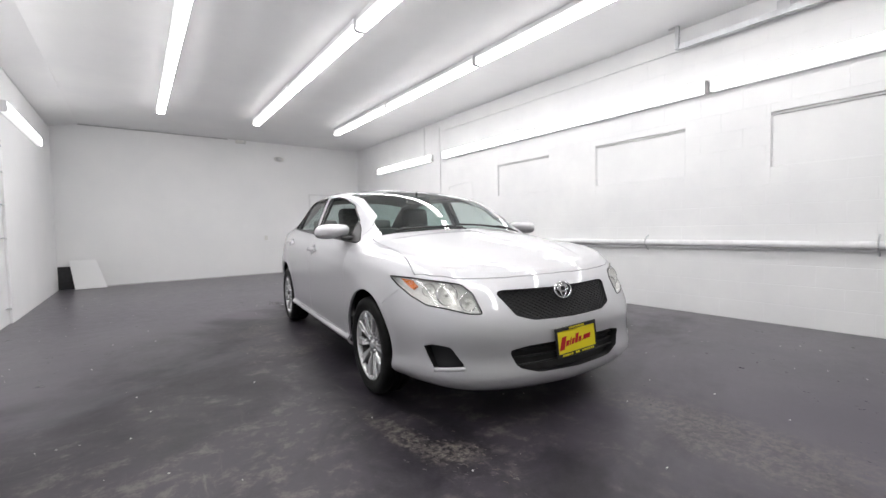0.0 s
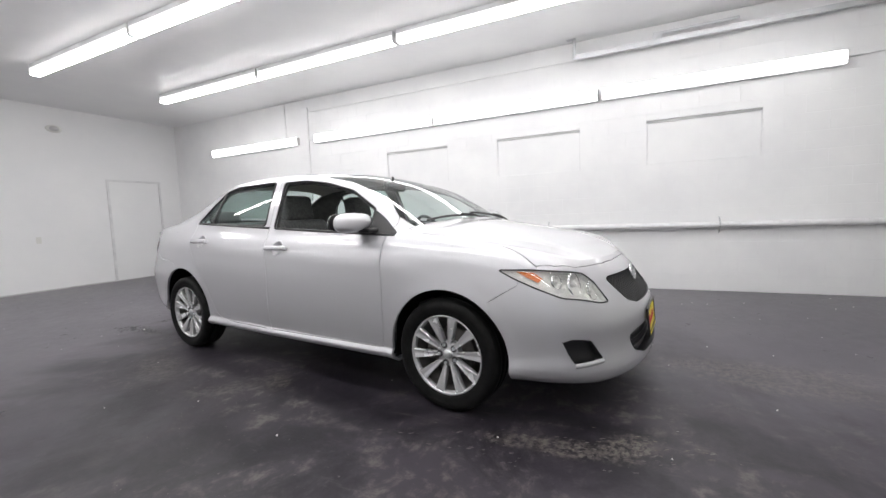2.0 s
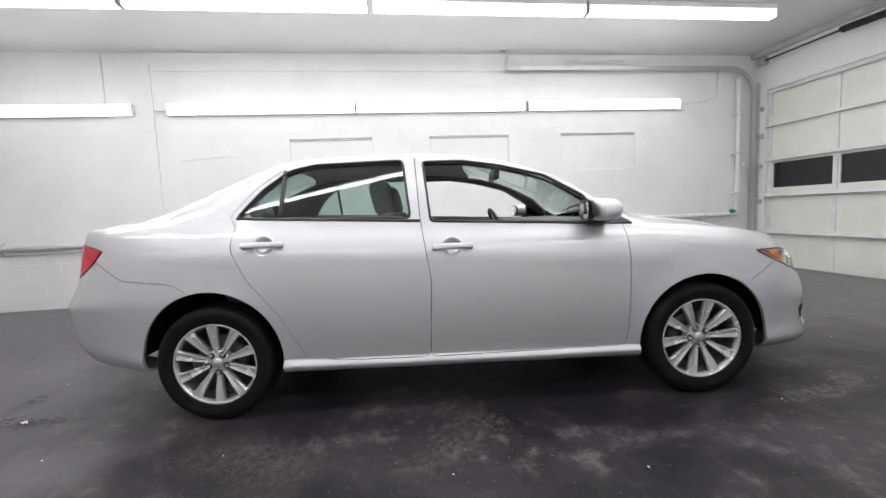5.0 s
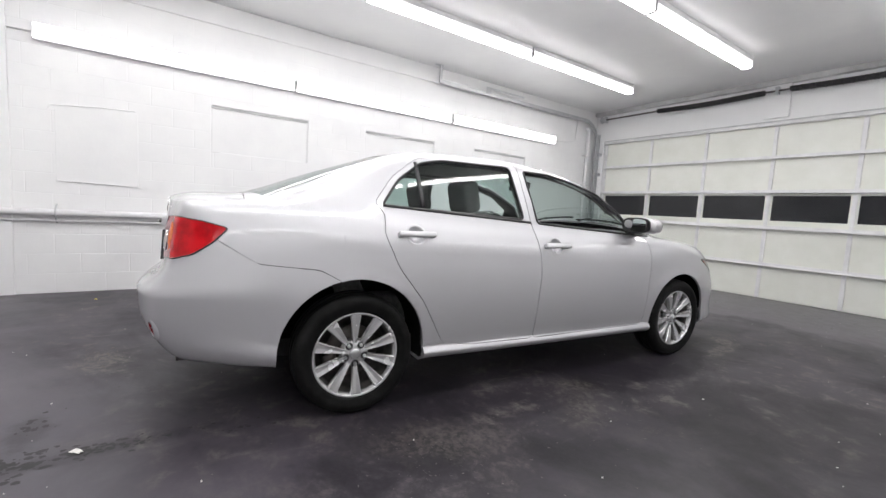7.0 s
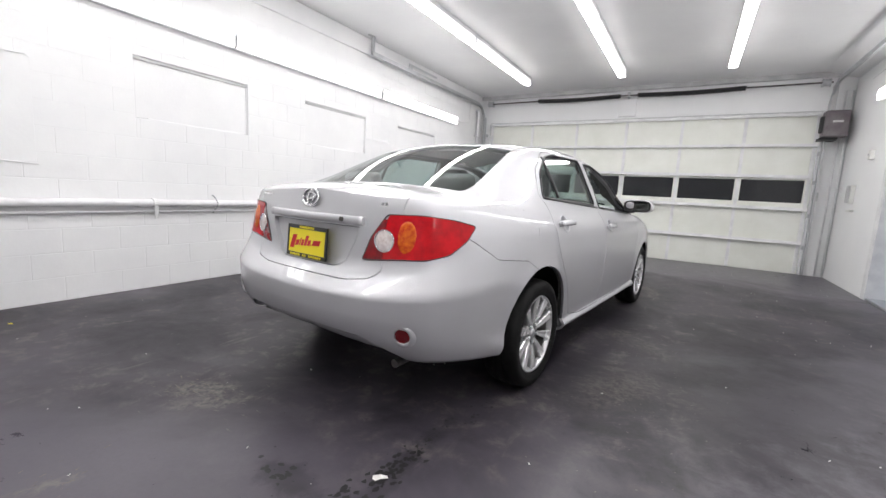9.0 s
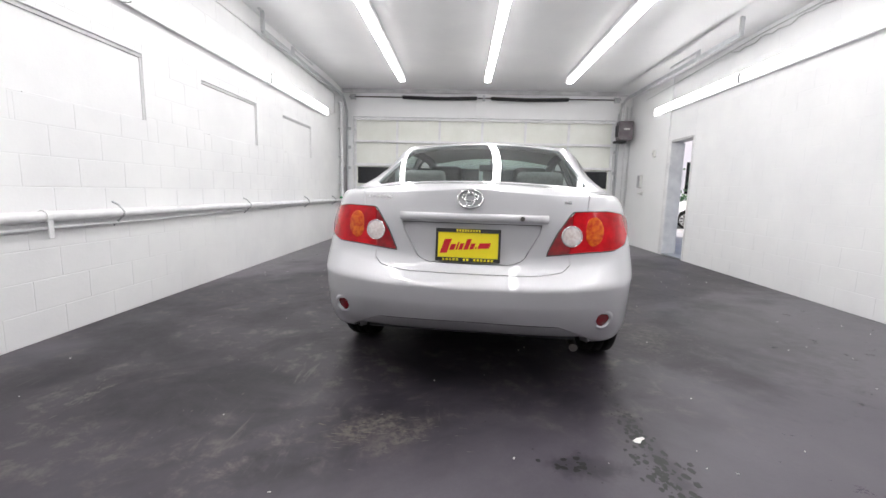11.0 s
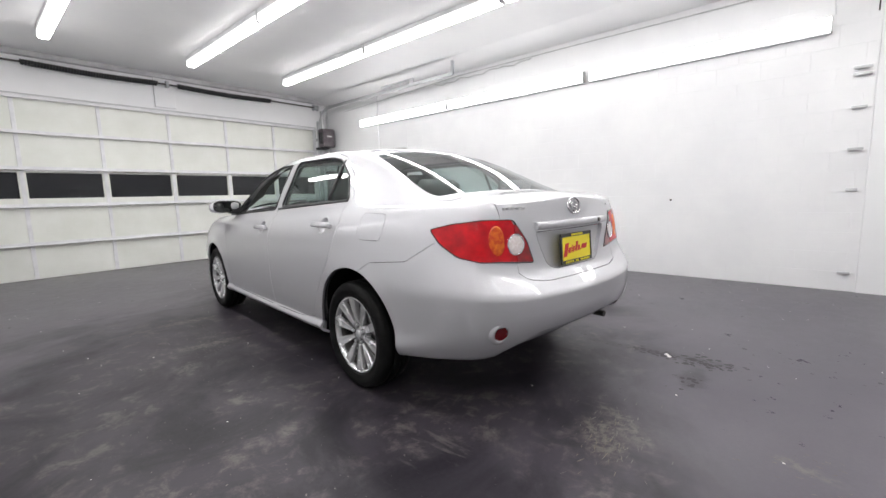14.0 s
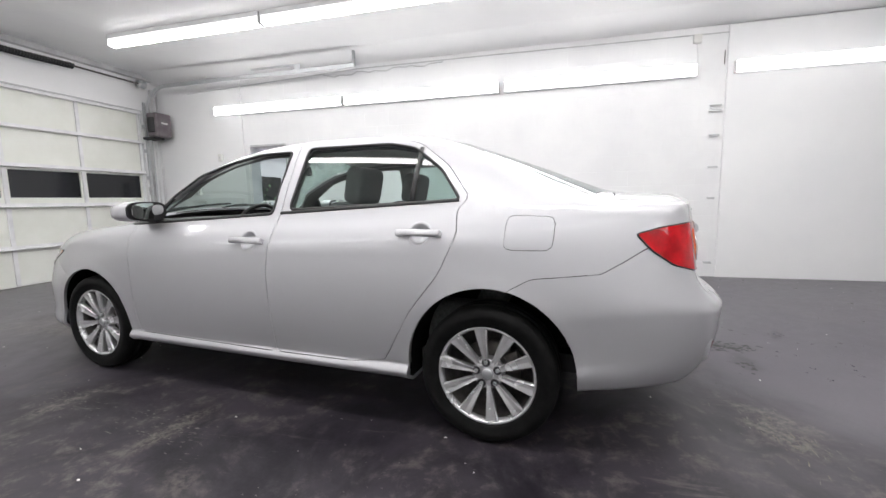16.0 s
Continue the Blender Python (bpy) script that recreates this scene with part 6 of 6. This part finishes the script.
def flecks(name, label, mat, clusters, seed, high=0.0012):
    """Many small flat chips and scrapes in patches; each patch: x, y, turn, length, width, how many, size and how drawn out."""
    rnd = random.Random(seed)
    bm = bmesh.new()
    for x, y, turn, length, width, count, size, stretch in clusters:
        c, s = math.cos(radians(turn)), math.sin(radians(turn))
        for _ in range(count):
            u, v = rnd.gauss(0, 0.33) * length, rnd.gauss(0, 0.33) * width
            px, py = x + u * c - v * s, y + u * s + v * c
            w = 0.6 * size * rnd.uniform(0.15, 1.0) ** 1.6
            n = rnd.randint(5, 7)
            a0 = radians(turn + rnd.gauss(0, 14))
            pts = []
            for k in range(n):
                a = 2 * math.pi * k / n
                r = w * rnd.uniform(0.5, 1.2)
                du, dv = r * math.cos(a) * stretch, r * math.sin(a) / stretch ** 0.5
                pts.append(bm.verts.new((px + du * math.cos(a0) - dv * math.sin(a0), py + du * math.sin(a0) + dv * math.cos(a0), high + rnd.uniform(0, 0.0004))))
            bm.faces.new(pts)
    return tagged(part(name, bm, mat), label, "floor marks", kind="stuff")


flecks("floor_scuffs", "pale scuffs worn through the dark floor coating", PALE, [
    (0.56, 2.46, 6, 0.5, 0.34, 90, 0.011, 4.5), (-1.14, 1.24, 10, 0.6, 0.35, 140, 0.008, 1.8), (-1.02, 0.04, 60, 0.7, 0.6, 160, 0.008, 1.6), (-1.3, 0.35, 40, 0.6, 0.5, 110, 0.009, 1.6),
    (-1.1, -1.79, 105, 0.9, 0.22, 220, 0.011, 2.6), (0.15, -2.45, 60, 0.9, 0.35, 150, 0.010, 2.2), (0.17, -2.9, 85, 0.9, 0.45, 180, 0.010, 2.2), (0.3, -3.4, 60, 0.9, 0.6, 140, 0.010, 1.5),
    (1.10, -1.09, 85, 0.5, 0.18, 150, 0.012, 2.4), (1.22, -0.27, 85, 0.5, 0.18, 160, 0.012, 2.4), (2.05, 2.27, 100, 0.35, 0.10, 60, 0.010, 4.0), (1.6, 0.9, 60, 1.2, 0.8, 160, 0.008, 1.6),
    (1.5, 2.0, 80, 1.2, 0.8, 130, 0.008, 1.8), (-1.7, -0.6, 80, 1.6, 0.9, 110, 0.007, 1.5), (-1.6, 1.3, 50, 1.6, 0.9, 110, 0.007, 1.5)], 3)
flecks("tan_floor_scuffs", "tan scrapes where tyres wore the floor", TAN, [
    (0.62, 2.45, 6, 0.34, 0.20, 70, 0.010, 5.0), (0.37, 3.11, 95, 0.25, 0.22, 60, 0.008, 3.5), (-1.02, 0.04, 70, 0.25, 0.2, 35, 0.008, 2.0), (-1.0, -2.1, 105, 0.3, 0.16, 60, 0.010, 3.0), (0.70, 2.45, 5, 0.2, 0.12, 25, 0.010, 4.0)], 4, 0.0016)
flecks("oil_drips", "dark wet drips and oily stains on the floor", WET, [
    (-0.62, 1.75, 90, 0.4, 0.05, 40, 0.018, 1.2), (-0.54, 2.20, 90, 0.5, 0.06, 70, 0.024, 1.2), (-0.52, 2.43, 85, 0.4, 0.10, 80, 0.028, 1.2), (-0.54, 2.64, 85, 0.3, 0.16, 80, 0.034, 1.2),
    (-0.24, 2.61, 0, 0.18, 0.12, 30, 0.024, 1.2), (-0.05, 2.30, 30, 0.5, 0.3, 30, 0.010, 1.2), (-0.9, 3.0, 70, 0.6, 0.2, 24, 0.03, 1.3), (0.25, -2.3, 40, 0.25, 0.1, 12, 0.014, 1.3), (-0.7, 0.4, 70, 1.2, 0.3, 50, 0.016, 1.3)], 5, 0.0008)
rs = random.Random(21)
bm = bmesh.new()
for _ in range(260):
    x, y, w = rs.uniform(XL + 0.2, XR - 0.2), rs.uniform(-4.8, 6.5), rs.uniform(0.0015, 0.005)
    m = pose(x, y, w * 0.4, rs.uniform(0, 40), rs.uniform(0, 40), rs.uniform(0, 360))
    add_box(bm, (-w, -w * 0.6, -w * 0.3), (w, w * 0.6, w * 0.3), 0.0, m)
tagged(part("grit", bm, SCRAP), "scattered pale grit on the floor", "grit", kind="stuff")
for x, y, a, size, mat, lb in ((-0.522, 2.43, 40, 0.026, SCRAP, "crumpled white paper scrap on the floor"), (2.48, 2.67, 10, 0.018, YELLOW, "small yellow scrap on the floor")):
    sc = thing("paper_scrap", lb, "scrap", pose(x, y, 0.002, 0, 0, a), group="paper scraps")
    bm = bmesh.new()
    rr = random.Random(int(1000 * size) + int(a))
    grid = [[bm.verts.new((size * (i - 2) / 2 + rr.gauss(0, size * .08), size * 0.45 * (j - 1) + rr.gauss(0, size * .08), abs(rr.gauss(0, size * 0.16)))) for j in range(3)] for i in range(5)]
    for i in range(4):
        for j in range(2):
            bm.faces.new((grid[i][j], grid[i + 1][j], grid[i + 1][j + 1], grid[i][j + 1]))
    part("sheet", bm, mat, sc)

# ---- outside the side door ----
PAVE = mottled(material("pale_pavement", (0.5, 0.49, 0.5), 0.8), (0.44, 0.43, 0.45), (0.56, 0.55, 0.57), 1.5, None, 0.3, 30)
FAR = mottled(material("far_pale_wall", (0.7, 0.68, 0.76), 0.8), (0.64, 0.62, 0.70), (0.74, 0.72, 0.80), 0.6)
LEAF = mottled(material("hedge_leaves", (0.06, 0.14, 0.08), 0.7), (0.04, 0.10, 0.05), (0.10, 0.20, 0.10), 3.0)
WHITECAR = material("white_car_paint", (0.75, 0.75, 0.77), 0.3, 0.0, coat_weight=0.6)
structure("ground", box((-300, -300, -0.14), (300, 300, -0.122)), PAVE, "pale paved yard outside", "ground")
structure("pavement", box((-60, -40, -0.121), (XL - T - 0.001, 40, -0.03)), PAVE, "pale concrete pavement outside the door", "pavement")
# added backdrop, tinted lilac for the bright light beyond the doorway
far = thing("backdrop_building", "added pale lilac-white backdrop building across the yard", "building", pose(-8, -15, -0.03, 0, 0, 90))
part("wall", box((-4, -14, 0), (0, 16, 4.2)), FAR, far)
part("roof", box((-4.3, -14.3, 4.2), (0.4, 16.3, 4.5), 0.05), GREYPAINT, far)
for k in range(6):
    wv = part("window", box((-0.02, -11 + 4.2 * k, 1.2), (0.03, -9 + 4.2 * k, 2.6)), DARKPANE, far)
    part("sill", box((0.0, -11.1 + 4.2 * k, 1.1), (0.12, -8.9 + 4.2 * k, 1.2)), TRIM, wv)
hedge = thing("hedge", "dark green clipped hedge across the yard", "hedge", pose(-8, -13.9, -0.03, 0, 0, 90))
bm = bmesh.new()
rh = random.Random(8)
for _ in range(2600):
    p = Vector((rh.gauss(0, 0.35), rh.uniform(-7, 9), abs(rh.gauss(0.9, 0.4))))
    m = Matrix.Translation(p) @ pose(0, 0, 0, rh.uniform(0, 180), rh.uniform(0, 180), rh.uniform(0, 360))
    q = [m @ Vector(v) for v in ((-0.10, 0, 0), (0, -0.05, 0.01), (0.10, 0, 0), (0, 0.05, 0.01))]
    bm.faces.new([bm.verts.new(v) for v in q])
part("foliage", bm, LEAF, hedge)
parked = thing("parked_car", "white sedan parked out in the yard", "car", pose(-8.8, -10.3, -0.03, 0, 0, 62))
for names, mat, nm in ((("hood", "trunk_lid", "front_bumper", "rear_bumper", "valance", "roof", "fender", "quarter_panel", "fuel_door", "sill", "front_door", "rear_door", "sail", "reflector", "grille", "intake", "fog_pocket"), WHITECAR, "body"),
                       (("windshield", "rear_glass", "front_window", "rear_window"), DARKPANE, "glazing"), (("taillamp",), RED, "tail_lamp"), (("headlamp",), REFLECT, "headlamp")):
    bm = bmesh.new()
    for n in names:
        b2 = panel(n, (1, -1), 0, 0, 0)
        tmp = bpy.data.meshes.new("tmp")
        b2.to_mesh(tmp)
        b2.free()
        bm.from_mesh(tmp)
        bpy.data.meshes.remove(tmp)
    part(nm, bm, mat, parked)
for x, a in ((0.772, 90), (-0.772, -90)):
    for y in (FRONT_Y, REAR_Y):
        w = copy_thing(first, pose(x, y, 0.3, 0, a, 0))
        w.parent = parked

# ---- painted concrete blocks of the two long walls ----
def chamfered(w, h, deep, side):
    """A block whose face looks along -x (side 1) or +x (side -1), its front edges worn round."""
    e = 0.0022
    front = [(0, -w / 2 + e, -h / 2 + e), (0, w / 2 - e, -h / 2 + e), (0, w / 2 - e, h / 2 - e), (0, -w / 2 + e, h / 2 - e)]
    rim = [(0.0013, -w / 2, -h / 2), (0.0013, w / 2, -h / 2), (0.0013, w / 2, h / 2), (0.0013, -w / 2, h / 2)]
    back = [(deep, y, z) for _, y, z in rim]
    bm = bmesh.new()
    f, m, b = ([bm.verts.new((x * side, y, z)) for x, y, z in row] for row in (front, rim, back))
    bm.faces.new(f)
    for k in range(4):
        bm.faces.new((f[k], f[(k + 1) % 4], m[(k + 1) % 4], m[k]))
        bm.faces.new((m[k], m[(k + 1) % 4], b[(k + 1) % 4], b[k]))
    bmesh.ops.recalc_face_normals(bm, faces=bm.faces)
    return bm


def lay_blocks(wall, x, side, y0, y1, holes, near, seed):
    """Courses in running bond, cut round the holes; the blocks within the near stretch are parts, the rest one mesh."""
    rnd = random.Random(seed)
    shared, rest = {}, bmesh.new()
    wide, high, joint = 0.394, 0.197, 0.004
    for row in range(17):
        z0, z1 = row * high, min((row + 1) * high, ZC - 0.002)
        if z1 - z0 < 0.03:
            continue
        cuts = {y0, y1} | {v for h in holes for v in h[:2] if y0 < v < y1 and h[2] < z1 and h[3] > z0}
        k = y0 - wide * (0.5 if row % 2 else 0.0)
        while k < y1:
            if k > y0:
                cuts.add(k)
            k += wide
        cuts = sorted(cuts)
        for a, b in zip(cuts, cuts[1:]):
            if b - a < 0.03:
                continue
            lo, hi = z0, z1
            for ha, hb, h0, h1 in holes:
                if ha < (a + b) / 2 < hb and h0 < z1 and h1 > z0:
                    lo, hi = (h1, z1) if h1 < z1 else (z0, h0) if h0 > z0 else (0, 0)
            if hi - lo < 0.02:
                continue
            w, h = round(b - a - joint, 3), round(hi - lo - joint, 3)
            off = x + side * rnd.uniform(0.0, 0.0006)
            if near[0] < (a + b) / 2 < near[1] and hi < 2.4:
                if (w, h) not in shared:
                    shared[w, h] = mesh_of("block", chamfered(w, h, 0.03, side), WALL)
                ob = new("block", shared[w, h])
                ob.parent = wall
                ob.matrix_basis = pose(off, (a + b) / 2, (lo + hi) / 2, rnd.uniform(-0.08, 0.08), 0, 0)
            else:
                bm = chamfered(w, h, 0.03, side)
                bmesh.ops.translate(bm, vec=(off, (a + b) / 2, (lo + hi) / 2), verts=bm.verts)
                me = bpy.data.meshes.new("scrap")
                bm.to_mesh(me)
                bm.free()
                rest.from_mesh(me)
                bpy.data.meshes.remove(me)
    tagged(part("blockwork", rest, WALL, wall), kind="stuff")


lay_blocks(right, XR, 1, YF + 0.05, YB - 0.02, [(a, b, WIN_Z0, WIN_Z1) for a, b in WINDOWS], (-3.6, 3.3), 5)
lay_blocks(left, XL, -1, DOOR_Y1 + 0.01, 3.455, [], (-1.6, 3.46), 6)
